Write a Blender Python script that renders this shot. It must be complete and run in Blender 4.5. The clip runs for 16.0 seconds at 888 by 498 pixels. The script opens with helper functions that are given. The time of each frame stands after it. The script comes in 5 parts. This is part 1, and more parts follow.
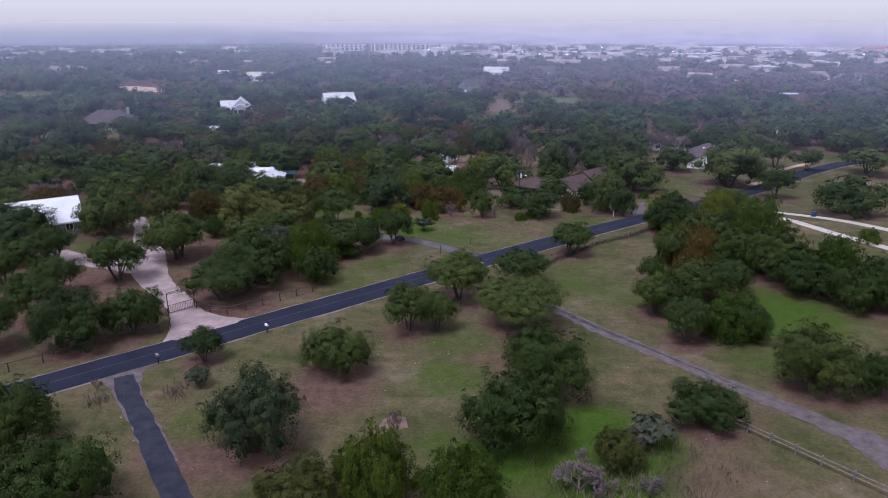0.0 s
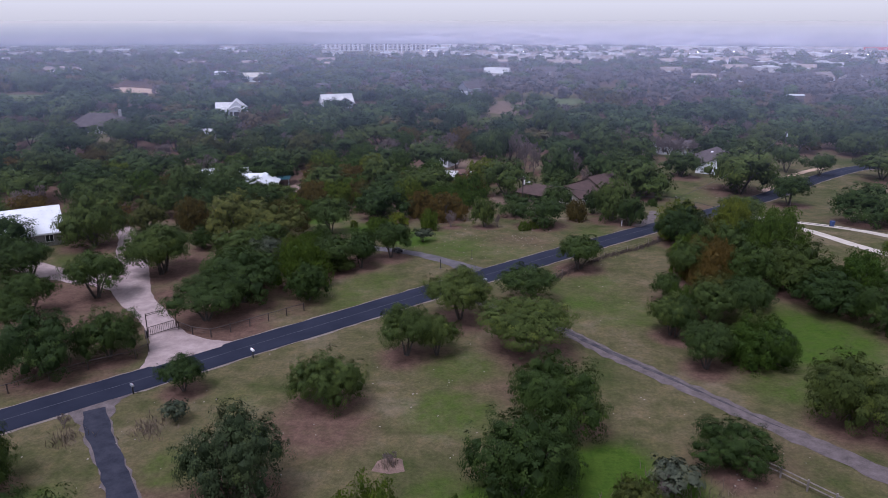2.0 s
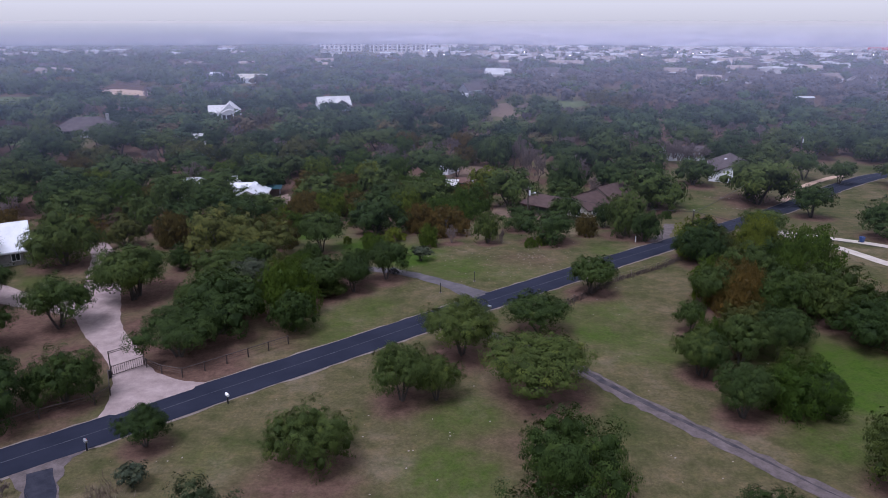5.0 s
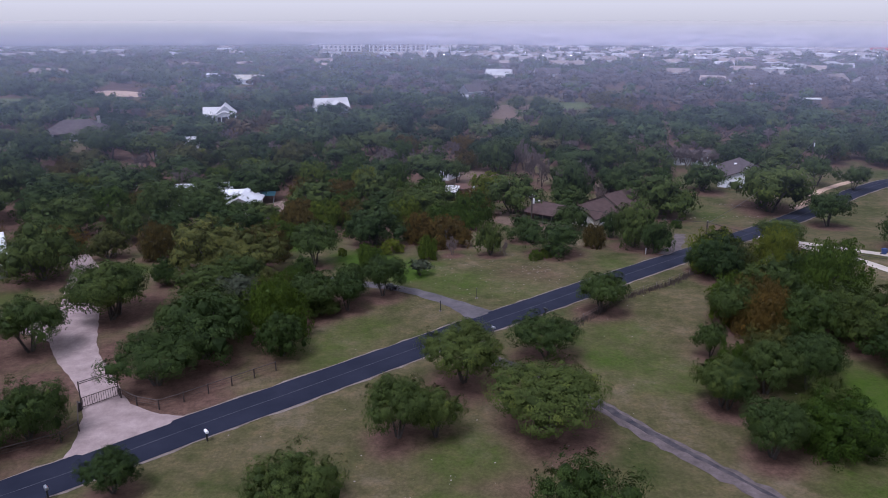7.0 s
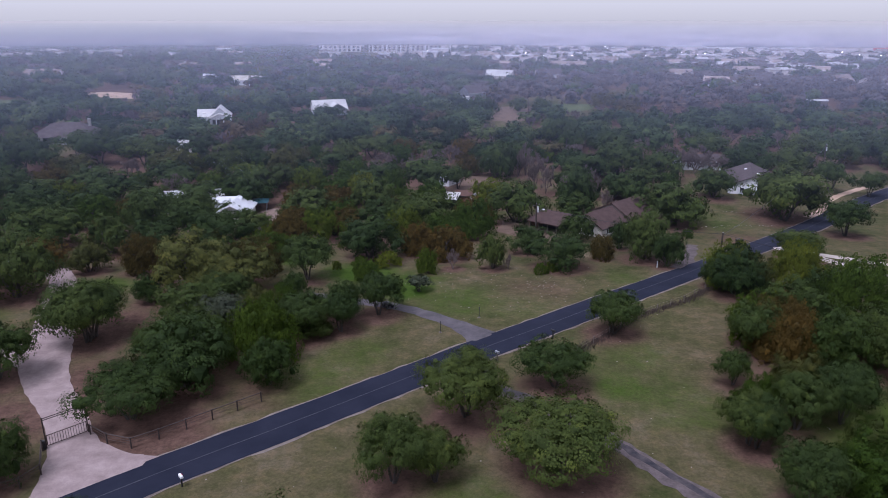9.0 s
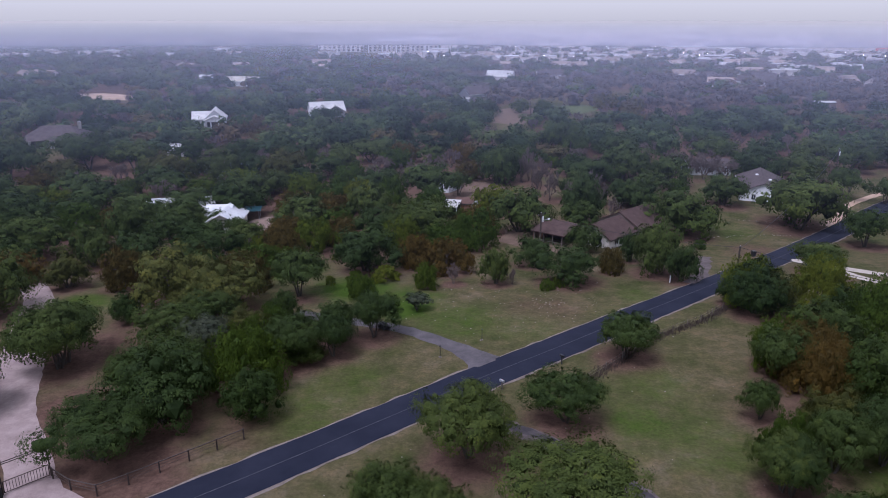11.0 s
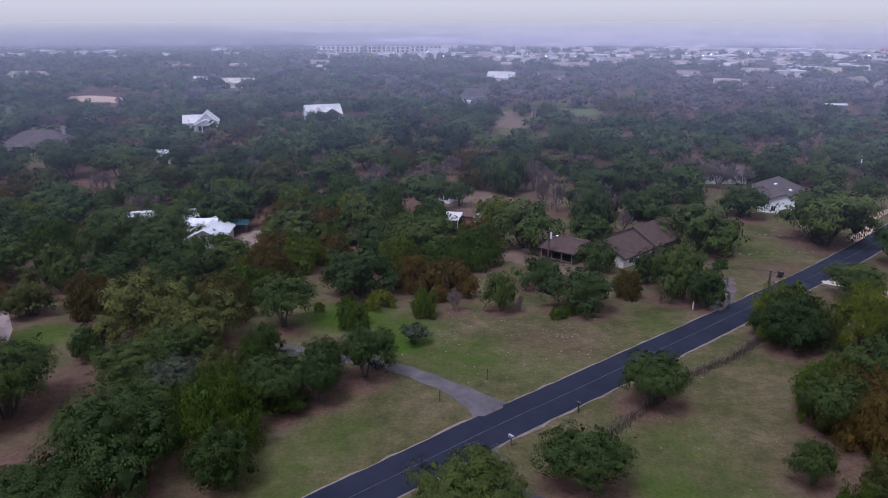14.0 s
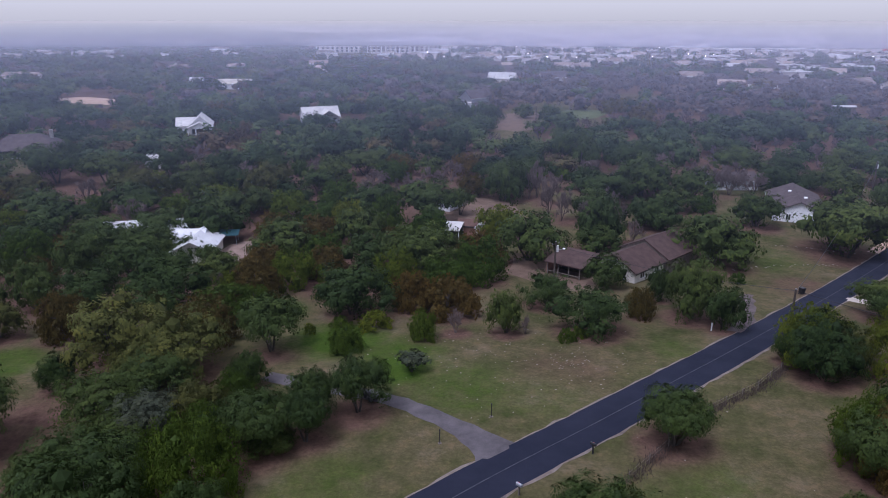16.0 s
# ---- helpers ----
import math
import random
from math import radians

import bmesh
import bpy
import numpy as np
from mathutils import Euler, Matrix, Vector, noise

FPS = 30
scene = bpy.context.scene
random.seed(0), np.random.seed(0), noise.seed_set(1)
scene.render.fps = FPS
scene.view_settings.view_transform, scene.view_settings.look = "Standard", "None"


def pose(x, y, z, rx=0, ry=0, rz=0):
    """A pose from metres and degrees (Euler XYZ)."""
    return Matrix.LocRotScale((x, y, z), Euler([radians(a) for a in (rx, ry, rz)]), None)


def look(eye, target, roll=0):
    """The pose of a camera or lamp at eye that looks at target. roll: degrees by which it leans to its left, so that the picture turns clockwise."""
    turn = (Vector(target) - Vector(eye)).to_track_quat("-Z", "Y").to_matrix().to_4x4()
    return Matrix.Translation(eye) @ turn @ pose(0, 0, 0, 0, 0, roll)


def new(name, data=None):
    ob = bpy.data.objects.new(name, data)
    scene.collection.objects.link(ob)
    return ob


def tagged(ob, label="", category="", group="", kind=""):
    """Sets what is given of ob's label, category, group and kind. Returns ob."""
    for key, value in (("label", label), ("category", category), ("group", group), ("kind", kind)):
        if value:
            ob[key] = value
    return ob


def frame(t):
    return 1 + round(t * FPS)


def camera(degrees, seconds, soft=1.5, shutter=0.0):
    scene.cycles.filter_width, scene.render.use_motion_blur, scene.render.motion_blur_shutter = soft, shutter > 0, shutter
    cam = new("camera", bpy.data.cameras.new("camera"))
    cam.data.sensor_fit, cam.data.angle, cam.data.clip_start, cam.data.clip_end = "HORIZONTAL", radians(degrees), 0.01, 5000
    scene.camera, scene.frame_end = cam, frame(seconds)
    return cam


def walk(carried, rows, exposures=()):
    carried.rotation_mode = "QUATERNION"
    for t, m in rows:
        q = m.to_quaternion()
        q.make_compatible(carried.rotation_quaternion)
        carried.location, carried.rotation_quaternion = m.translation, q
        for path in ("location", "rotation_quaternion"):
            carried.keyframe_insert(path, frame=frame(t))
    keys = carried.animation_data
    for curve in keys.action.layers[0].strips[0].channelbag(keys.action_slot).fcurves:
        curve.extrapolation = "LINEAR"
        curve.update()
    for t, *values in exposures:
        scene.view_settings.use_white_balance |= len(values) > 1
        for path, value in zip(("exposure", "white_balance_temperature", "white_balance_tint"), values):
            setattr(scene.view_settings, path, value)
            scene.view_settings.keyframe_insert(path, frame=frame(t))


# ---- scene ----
import functools

# the camera: a drone flying level and straight ahead
cam = camera(64.0, 16.0, soft=0.6)
PATH = [
    (0.0, pose(0.000, 0.000, 40.000, 71.842, 0, 0)),
    (1.0, pose(-0.011, 3.701, 40.000, 71.842, 0, 0)),
    (2.0, pose(-0.022, 7.368, 40.000, 71.842, 0, 0)),
    (3.0, pose(-0.033, 11.005, 40.000, 71.842, 0, 0)),
    (4.0, pose(-0.044, 14.620, 40.000, 71.842, 0, 0)),
    (5.0, pose(-0.055, 18.217, 40.000, 71.842, 0, 0)),
    (6.0, pose(-0.066, 21.804, 40.000, 71.842, 0, 0)),
    (7.0, pose(-0.077, 25.385, 40.000, 71.842, 0, 0)),
    (8.0, pose(-0.088, 28.967, 40.000, 71.842, 0, 0)),
    (9.0, pose(-0.099, 32.556, 40.000, 71.842, 0, 0)),
    (10.0, pose(-0.110, 36.157, 40.000, 71.842, 0, 0)),
    (11.0, pose(-0.120, 39.777, 40.000, 71.842, 0, 0)),
    (12.0, pose(-0.132, 43.422, 40.000, 71.842, 0, 0)),
    (13.0, pose(-0.143, 47.097, 40.000, 71.842, 0, 0)),
    (14.0, pose(-0.154, 50.808, 40.000, 71.842, 0, 0)),
    (15.0, pose(-0.165, 54.562, 40.000, 71.842, 0, 0)),
    (16.0, pose(-0.177, 58.364, 40.000, 71.842, 0, 0)),
]
walk(cam, PATH, [(0.0, -0.02, 5360, 25), (16.0, -0.20, 5320, 25)])

# ---- light: a dull overcast winter sky ----
world = bpy.data.worlds.new("overcast_sky")
scene.world = world
world.use_nodes = True
wn, wl = world.node_tree.nodes, world.node_tree.links
sky = wn.new("ShaderNodeTexSky")
sky.sky_type, sky.sun_disc = "NISHITA", False
sky.sun_elevation, sky.sun_rotation = radians(63), radians(225)
coord = wn.new("ShaderNodeTexCoord")
sep = wn.new("ShaderNodeSeparateXYZ")
wl.new(coord.outputs["Generated"], sep.inputs[0])
lifted = wn.new("ShaderNodeMath")
lifted.operation = "ADD"
lifted.inputs[1].default_value = 0.02
wl.new(sep.outputs["Z"], lifted.inputs[0])
ramp = wn.new("ShaderNodeValToRGB")
ramp.color_ramp.elements[0].position, ramp.color_ramp.elements[0].color = 0.0135, (1.02, 0.97, 0.885, 1)
ramp.color_ramp.elements[1].position, ramp.color_ramp.elements[1].color = 0.62, (1.22, 1.24, 1.26, 1)
for height, colour in ((0.022, (1.09, 1.035, 0.93)), (0.034, (1.17, 1.12, 1.01)), (0.06, (1.16, 1.11, 0.97)), (0.18, (0.76, 0.76, 0.76))):
    ramp.color_ramp.elements.new(height).color = (*colour, 1)
wl.new(lifted.outputs[0], ramp.inputs[0])
scaled = wn.new("ShaderNodeVectorMath")
scaled.operation = "SCALE"
scaled.inputs["Scale"].default_value = 0.08
wl.new(sky.outputs[0], scaled.inputs[0])
both = wn.new("ShaderNodeMix")
both.data_type = "RGBA"
both.inputs["Factor"].default_value = 0.9
wl.new(scaled.outputs[0], both.inputs["A"])
wl.new(ramp.outputs[0], both.inputs["B"])
wl.new(both.outputs["Result"], wn["Background"].inputs[0])
wn["Background"].inputs[1].default_value = 0.70
sun_data = bpy.data.lights.new("sun", "SUN")
sun_data.energy, sun_data.angle, sun_data.color = 3.3, radians(22), (1.0, 0.95, 0.9)
sun = new("sun", sun_data)
sun.matrix_world = look((-60, -60, 170), (0, 0, 0))


# ---- materials ----
def ramp_of(nt, stops):
    r = nt.nodes.new("ShaderNodeValToRGB")
    r.color_ramp.elements[0].position, r.color_ramp.elements[0].color = stops[0][0], (*stops[0][1], 1)
    r.color_ramp.elements[1].position, r.color_ramp.elements[1].color = stops[-1][0], (*stops[-1][1], 1)
    for p, c in stops[1:-1]:
        r.color_ramp.elements.new(p).color = (*c, 1)
    return r


def noise_of(nt, scale, detail=4.0, rough=0.6, source="Object"):
    c = nt.nodes.new("ShaderNodeTexCoord")
    n = nt.nodes.new("ShaderNodeTexNoise")
    n.inputs["Scale"].default_value, n.inputs["Detail"].default_value, n.inputs["Roughness"].default_value = scale, detail, rough
    nt.links.new(c.outputs[source], n.inputs["Vector"])
    return n


def mix_of(nt, fac, a, b, blend="MIX"):
    m = nt.nodes.new("ShaderNodeMix")
    m.data_type, m.blend_type = "RGBA", blend
    for socket, v in ((m.inputs["Factor"], fac), (m.inputs["A"], a), (m.inputs["B"], b)):
        if isinstance(v, (int, float)):
            socket.default_value = v
        elif isinstance(v, tuple):
            socket.default_value = (*v, 1)
        else:
            nt.links.new(v, socket)
    return m.outputs["Result"]


def surface(name, dark, light, scale=3.0, rough=0.8, metal=0.0, bump=0.2, fine=40.0, rand=0.0):
    """A plain material with stains at a large scale and grain at a fine one."""
    m = bpy.data.materials.new(name)
    m.use_nodes = True
    nt = m.node_tree
    b = nt.nodes["Principled BSDF"]
    big, small = noise_of(nt, scale), noise_of(nt, fine, 3.0, 0.7)
    col = ramp_of(nt, ((0.3, dark), (0.7, light)))
    nt.links.new(big.outputs[0], col.inputs[0])
    out = mix_of(nt, 0.35, col.outputs[0], small.outputs[0], "SOFT_LIGHT")
    if rand:
        info = nt.nodes.new("ShaderNodeObjectInfo")
        tone = ramp_of(nt, ((0.0, (1 - rand,) * 3), (1.0, (1 + rand,) * 3)))
        nt.links.new(info.outputs["Random"], tone.inputs[0])
        out = mix_of(nt, 1.0, out, tone.outputs[0], "MULTIPLY")
    nt.links.new(out, b.inputs["Base Color"])
    b.inputs["Roughness"].default_value, b.inputs["Metallic"].default_value = rough, metal
    if rough > 0.7:
        b.inputs["Specular IOR Level"].default_value = 0.2
    if bump:
        bp = nt.nodes.new("ShaderNodeBump")
        bp.inputs["Strength"].default_value, bp.inputs["Distance"].default_value = bump, 0.02
        nt.links.new(small.outputs[0], bp.inputs["Height"])
        nt.links.new(bp.outputs[0], b.inputs["Normal"])
    return m


def foliage(name, stops, by="object", through_light=0.17):
    """Leaves: the tone shifts from plant to plant, from tuft to tuft and from leaf to leaf; crown insides are toned
    dark as shade.
    """
    m = bpy.data.materials.new(name)
    m.use_nodes = True
    nt = m.node_tree
    b = nt.nodes["Principled BSDF"]
    col = ramp_of(nt, stops)
    if by == "object":
        src = nt.nodes.new("ShaderNodeObjectInfo").outputs["Random"]
    else:
        a = nt.nodes.new("ShaderNodeAttribute")
        a.attribute_name = "tone"
        src = a.outputs["Fac"]
    nt.links.new(src, col.inputs[0])
    geo = nt.nodes.new("ShaderNodeNewGeometry")
    leaf = ramp_of(nt, ((0.0, (0.93, 0.94, 0.93)), (0.55, (1.0, 1.0, 1.0)), (1.0, (1.10, 1.08, 1.02))))
    nt.links.new(geo.outputs["Random Per Island"], leaf.inputs[0])
    c = mix_of(nt, 1.0, col.outputs[0], leaf.outputs[0], "MULTIPLY")
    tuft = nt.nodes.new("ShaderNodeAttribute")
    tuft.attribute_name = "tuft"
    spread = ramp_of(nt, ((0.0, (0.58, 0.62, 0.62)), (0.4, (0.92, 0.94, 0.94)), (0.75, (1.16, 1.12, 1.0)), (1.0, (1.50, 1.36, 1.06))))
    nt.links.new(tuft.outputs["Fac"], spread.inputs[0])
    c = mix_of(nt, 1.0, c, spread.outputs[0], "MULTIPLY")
    nt.links.new(c, b.inputs["Base Color"])
    b.inputs["Roughness"].default_value = 0.7
    b.inputs["Specular IOR Level"].default_value = 0.12
    tr = nt.nodes.new("ShaderNodeBsdfTranslucent")
    nt.links.new(c, tr.inputs["Color"])
    mx = nt.nodes.new("ShaderNodeMixShader")
    mx.inputs[0].default_value = through_light
    nt.links.new(b.outputs[0], mx.inputs[1])
    nt.links.new(tr.outputs[0], mx.inputs[2])
    nt.links.new(mx.outputs[0], nt.nodes["Material Output"].inputs["Surface"])
    return m


OAK = foliage("oak_leaves", ((0.0, (0.0260, 0.0450, 0.0110)), (0.5, (0.0409, 0.0630, 0.0145)), (1.0, (0.0630, 0.0840, 0.0180))))
DARK_OAK = foliage("dark_oak_leaves", ((0.0, (0.0215, 0.0390, 0.0080)), (0.5, (0.0330, 0.0540, 0.0100)), (0.8, (0.0450, 0.0610, 0.0120)), (1.0, (0.0600, 0.0600, 0.0135))))
OLIVE = foliage("olive_oak_leaves", ((0.0, (0.0698, 0.0781, 0.0174)), (1.0, (0.0871, 0.0904, 0.0196))))
CEDAR = foliage("cedar_foliage", ((0.0, (0.0370, 0.0664, 0.0083)), (0.5, (0.0633, 0.0952, 0.0094)), (1.0, (0.1050, 0.1218, 0.0112))))
RUST = foliage("rusty_cedar_foliage", ((0.0, (0.0702, 0.0531, 0.0122)), (1.0, (0.0982, 0.0640, 0.0148))))
SAGE = foliage("grey_green_leaves", ((0.0, (0.0517, 0.0637, 0.0387)), (1.0, (0.0706, 0.0779, 0.0503))))
JUNIPER = foliage("juniper_foliage", ((0.0, (0.0352, 0.0498, 0.0199)), (1.0, (0.0458, 0.0614, 0.0238))))
WOODS = foliage("woodland_leaves", ((0.0, (0.0165, 0.0300, 0.0140)), (0.2, (0.0330, 0.0570, 0.0240)), (0.45, (0.0590, 0.0900, 0.0330)), (0.7, (0.0960, 0.1190, 0.0420)), (0.8, (0.0944, 0.0685, 0.0327)), (0.85, (0.0944, 0.0705, 0.0696)), (1.0, (0.1349, 0.1096, 0.1133))), "tone")
BARK = surface("oak_bark", (0.05, 0.042, 0.036), (0.11, 0.095, 0.085), 4.0, 0.95)
TWIG = surface("bare_twigs", (0.098, 0.074, 0.066), (0.175, 0.140, 0.128), 2.0, 0.95, rand=0.15)
ASPHALT = surface("fresh_asphalt", (0.010, 0.012, 0.023), (0.018, 0.020, 0.034), 0.25, 0.95, fine=25.0)
OLD_ASPHALT = surface("worn_asphalt", (0.060, 0.053, 0.057), (0.112, 0.099, 0.102), 0.5, 0.85, fine=12.0)
GRAVEL = surface("caliche_gravel", (0.215, 0.162, 0.150), (0.330, 0.258, 0.240), 0.6, 0.95, fine=9.0)
CONCRETE = surface("pale_concrete", (0.35, 0.305, 0.26), (0.45, 0.395, 0.335), 0.5, 0.9, fine=14.0)
ROAD_PAINT = surface("faded_road_paint", (0.030, 0.032, 0.042), (0.075, 0.076, 0.088), 1.5, 0.8)
EDGE = surface("bare_road_shoulder", (0.128, 0.102, 0.085), (0.212, 0.178, 0.156), 0.8, 0.95, fine=10.0)
DIRT = surface("bare_dirt", (0.105, 0.070, 0.050), (0.160, 0.112, 0.082), 0.3, 0.95, fine=6.0)
CREAM_ROOF = surface("cream_metal_roof", (0.40, 0.36, 0.29), (0.54, 0.49, 0.40), 0.25, 0.6, 0.05, 0.05)
BED = surface("reddish_bed", (0.110, 0.075, 0.058), (0.190, 0.125, 0.098), 0.9, 0.95, fine=6.0)
SAND = surface("pale_sand_lot", (0.34, 0.235, 0.165), (0.46, 0.33, 0.24), 0.2, 0.95, fine=5.0)
PASTURE = surface("dull_pasture", (0.065, 0.082, 0.028), (0.10, 0.115, 0.048), 0.1, 0.95, fine=2.0)
DUSK_ASPHALT = surface("patched_asphalt", (0.013, 0.014, 0.023), (0.033, 0.033, 0.045), 0.7, 0.9, fine=8.0)
TRACK_TAR = surface("worn_tar_and_grit", (0.026, 0.025, 0.031), (0.085, 0.072, 0.071), 0.8, 0.9, fine=5.0)
PINK_GRIT = surface("pinkish_grit", (0.185, 0.130, 0.104), (0.270, 0.196, 0.160), 0.5, 0.95, fine=6.0)
MAUVE_GRIT = surface("crumbled_track_edge", (0.068, 0.055, 0.052), (0.132, 0.106, 0.102), 0.9, 0.95, fine=6.0)
PALE_ROOF = surface("pale_metal_roof", (0.42, 0.405, 0.39), (0.58, 0.56, 0.535), 0.25, 0.6, 0.05, 0.05)
METAL_ROOF = surface("white_metal_roof", (0.52, 0.52, 0.53), (0.66, 0.66, 0.66), 0.4, 0.45, 0.1, 0.05)
BROWN_ROOF = surface("brown_shingles", (0.052, 0.033, 0.030), (0.085, 0.055, 0.048), 0.8, 0.9, fine=9.0)
GREY_ROOF = surface("grey_brown_shingles", (0.060, 0.046, 0.048), (0.098, 0.078, 0.078), 0.8, 0.9, fine=9.0)
RED_ROOF = surface("red_brown_roofing", (0.085, 0.050, 0.040), (0.135, 0.080, 0.064), 0.8, 0.9, fine=9.0)
STONE_WALL = surface("cream_limestone_wall", (0.50, 0.47, 0.42), (0.66, 0.62, 0.56), 1.2, 0.9, fine=6.0)
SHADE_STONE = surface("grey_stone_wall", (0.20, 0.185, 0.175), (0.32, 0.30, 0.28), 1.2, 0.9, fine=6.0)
WHITE_WALL = surface("white_painted_siding", (0.66, 0.66, 0.68), (0.80, 0.80, 0.81), 0.8, 0.7)
BRICK_WALL = surface("red_brown_brick", (0.20, 0.105, 0.075), (0.30, 0.165, 0.12), 1.5, 0.9, fine=8.0)
TIMBER = surface("weathered_timber", (0.10, 0.085, 0.075), (0.20, 0.17, 0.15), 2.0, 0.9)
DARK_TRIM = surface("dark_trim", (0.03, 0.026, 0.024), (0.055, 0.048, 0.044), 2.0, 0.7)
IRON = surface("rusted_iron", (0.045, 0.035, 0.032), (0.085, 0.062, 0.052), 5.0, 0.7, 0.3)
POLE_WOOD = surface("creosoted_pole", (0.050, 0.040, 0.034), (0.085, 0.07, 0.06), 3.0, 0.9)
BLACK_PAINT = surface("black_paint", (0.012, 0.012, 0.013), (0.022, 0.022, 0.024), 4.0, 0.5)
WHITE_PAINT = surface("white_paint", (0.70, 0.70, 0.70), (0.82, 0.82, 0.82), 4.0, 0.5)
GREY_METAL = surface("galvanised_metal", (0.30, 0.31, 0.33), (0.42, 0.43, 0.45), 4.0, 0.45, 0.7)
BLUE_PLASTIC = surface("blue_plastic", (0.012, 0.035, 0.13), (0.02, 0.055, 0.18), 4.0, 0.45)
TEAL_TARP = surface("teal_tarp", (0.006, 0.04, 0.052), (0.011, 0.06, 0.075), 1.0, 0.6)
PINK_FLOWER = surface("beige_stucco", (0.42, 0.36, 0.33), (0.52, 0.46, 0.42), 0.1, 0.9, rand=0.2)
CITY_WALL = surface("pale_city_walls", (0.42, 0.375, 0.35), (0.72, 0.665, 0.63), 0.05, 0.85, rand=0.3)
CITY_ROOF = surface("city_roofs", (0.42, 0.40, 0.39), (0.76, 0.73, 0.71), 0.03, 0.7, rand=0.35)
TOWN_GROUND = surface("town_paving", (0.24, 0.205, 0.185), (0.43, 0.365, 0.33), 0.03, 0.9, fine=0.12)
TAN_ROOF = surface("tan_roofs", (0.26, 0.20, 0.17), (0.36, 0.29, 0.25), 0.05, 0.85, rand=0.3)
LAMP_GLOW = bpy.data.materials.new("lit_lamp")
LAMP_GLOW.use_nodes = True
LAMP_GLOW.node_tree.nodes["Principled BSDF"].inputs["Emission Color"].default_value = (1.0, 0.86, 0.7, 1)
LAMP_GLOW.node_tree.nodes["Principled BSDF"].inputs["Emission Strength"].default_value = 14.0
RED_SIGN = surface("red_fascia", (0.55, 0.03, 0.02), (0.65, 0.05, 0.03), 1.0, 0.5)
PANE = bpy.data.materials.new("window_glass")
PANE.use_nodes = True
PANE.node_tree.nodes["Principled BSDF"].inputs["Base Color"].default_value = (0.02, 0.024, 0.03, 1)
PANE.node_tree.nodes["Principled BSDF"].inputs["Roughness"].default_value = 0.08


def ground_material():
    """Winter grass: straw and green turf, leaf litter below the trees, bare rosy soil."""
    m = bpy.data.materials.new("winter_grass")
    m.use_nodes = True
    nt = m.node_tree
    b = nt.nodes["Principled BSDF"]
    turf = ramp_of(nt, ((0.34, (0.046, 0.058, 0.016)), (0.44, (0.078, 0.074, 0.031)), (0.54, (0.110, 0.091, 0.047)), (0.66, (0.158, 0.126, 0.084))))
    nt.links.new(noise_of(nt, 0.09, 10.0, 0.74).outputs[0], turf.inputs[0])
    blades = noise_of(nt, 2.6, 6.0, 0.8)
    grain = ramp_of(nt, ((0.33, (0.46, 0.48, 0.45)), (0.67, (1.04, 1.04, 0.99))))
    nt.links.new(blades.outputs[0], grain.inputs[0])
    mottle = ramp_of(nt, ((0.34, (0.68, 0.75, 0.64)), (0.5, (0.98, 0.98, 0.97)), (0.66, (1.32, 1.20, 1.18))))
    nt.links.new(noise_of(nt, 0.55, 6.0, 0.7).outputs[0], mottle.inputs[0])
    c = mix_of(nt, 0.8, turf.outputs[0], mottle.outputs[0], "MULTIPLY")
    for name, dark, light in (("litter", (0.080, 0.046, 0.034), (0.158, 0.094, 0.073)), ("lush", (0.034, 0.070, 0.006), (0.062, 0.098, 0.011))):
        a = nt.nodes.new("ShaderNodeAttribute")
        a.attribute_name = name
        wob = nt.nodes.new("ShaderNodeMath")
        wob.operation = "MULTIPLY_ADD"
        edge = noise_of(nt, 0.45, 7.0, 0.7)
        nt.links.new(edge.outputs[0], wob.inputs[0])
        wob.inputs[1].default_value = 1.6
        wob.inputs[2].default_value = -0.95
        add = nt.nodes.new("ShaderNodeMath")
        add.operation = "ADD"
        nt.links.new(wob.outputs[0], add.inputs[0])
        twice = nt.nodes.new("ShaderNodeMath")
        twice.operation = "MULTIPLY"
        twice.inputs[1].default_value = 1.5
        nt.links.new(a.outputs["Fac"], twice.inputs[0])
        nt.links.new(twice.outputs[0], add.inputs[1])
        fac = nt.nodes.new("ShaderNodeMath")
        fac.operation, fac.use_clamp = "MULTIPLY", True
        nt.links.new(add.outputs[0], fac.inputs[0])
        full = nt.nodes.new("ShaderNodeMath")
        full.operation, full.use_clamp = "MULTIPLY", True
        full.inputs[1].default_value = 2.2
        nt.links.new(a.outputs["Fac"], full.inputs[0])
        nt.links.new(full.outputs[0], fac.inputs[1])
        tone = ramp_of(nt, ((0.3, dark), (0.7, light)))
        nt.links.new(noise_of(nt, 0.8, 6.0, 0.7).outputs[0], tone.inputs[0])
        c = mix_of(nt, fac.outputs[0], c, tone.outputs[0])
    c = mix_of(nt, 0.75, c, grain.outputs[0], "MULTIPLY")
    nt.links.new(c, b.inputs["Base Color"])
    b.inputs["Roughness"].default_value = 0.95
    b.inputs["Specular IOR Level"].default_value = 0.1
    bp = nt.nodes.new("ShaderNodeBump")
    bp.inputs["Strength"].default_value, bp.inputs["Distance"].default_value = 0.6, 0.12
    nt.links.new(blades.outputs[0], bp.inputs["Height"])
    nt.links.new(bp.outputs[0], b.inputs["Normal"])
    return m


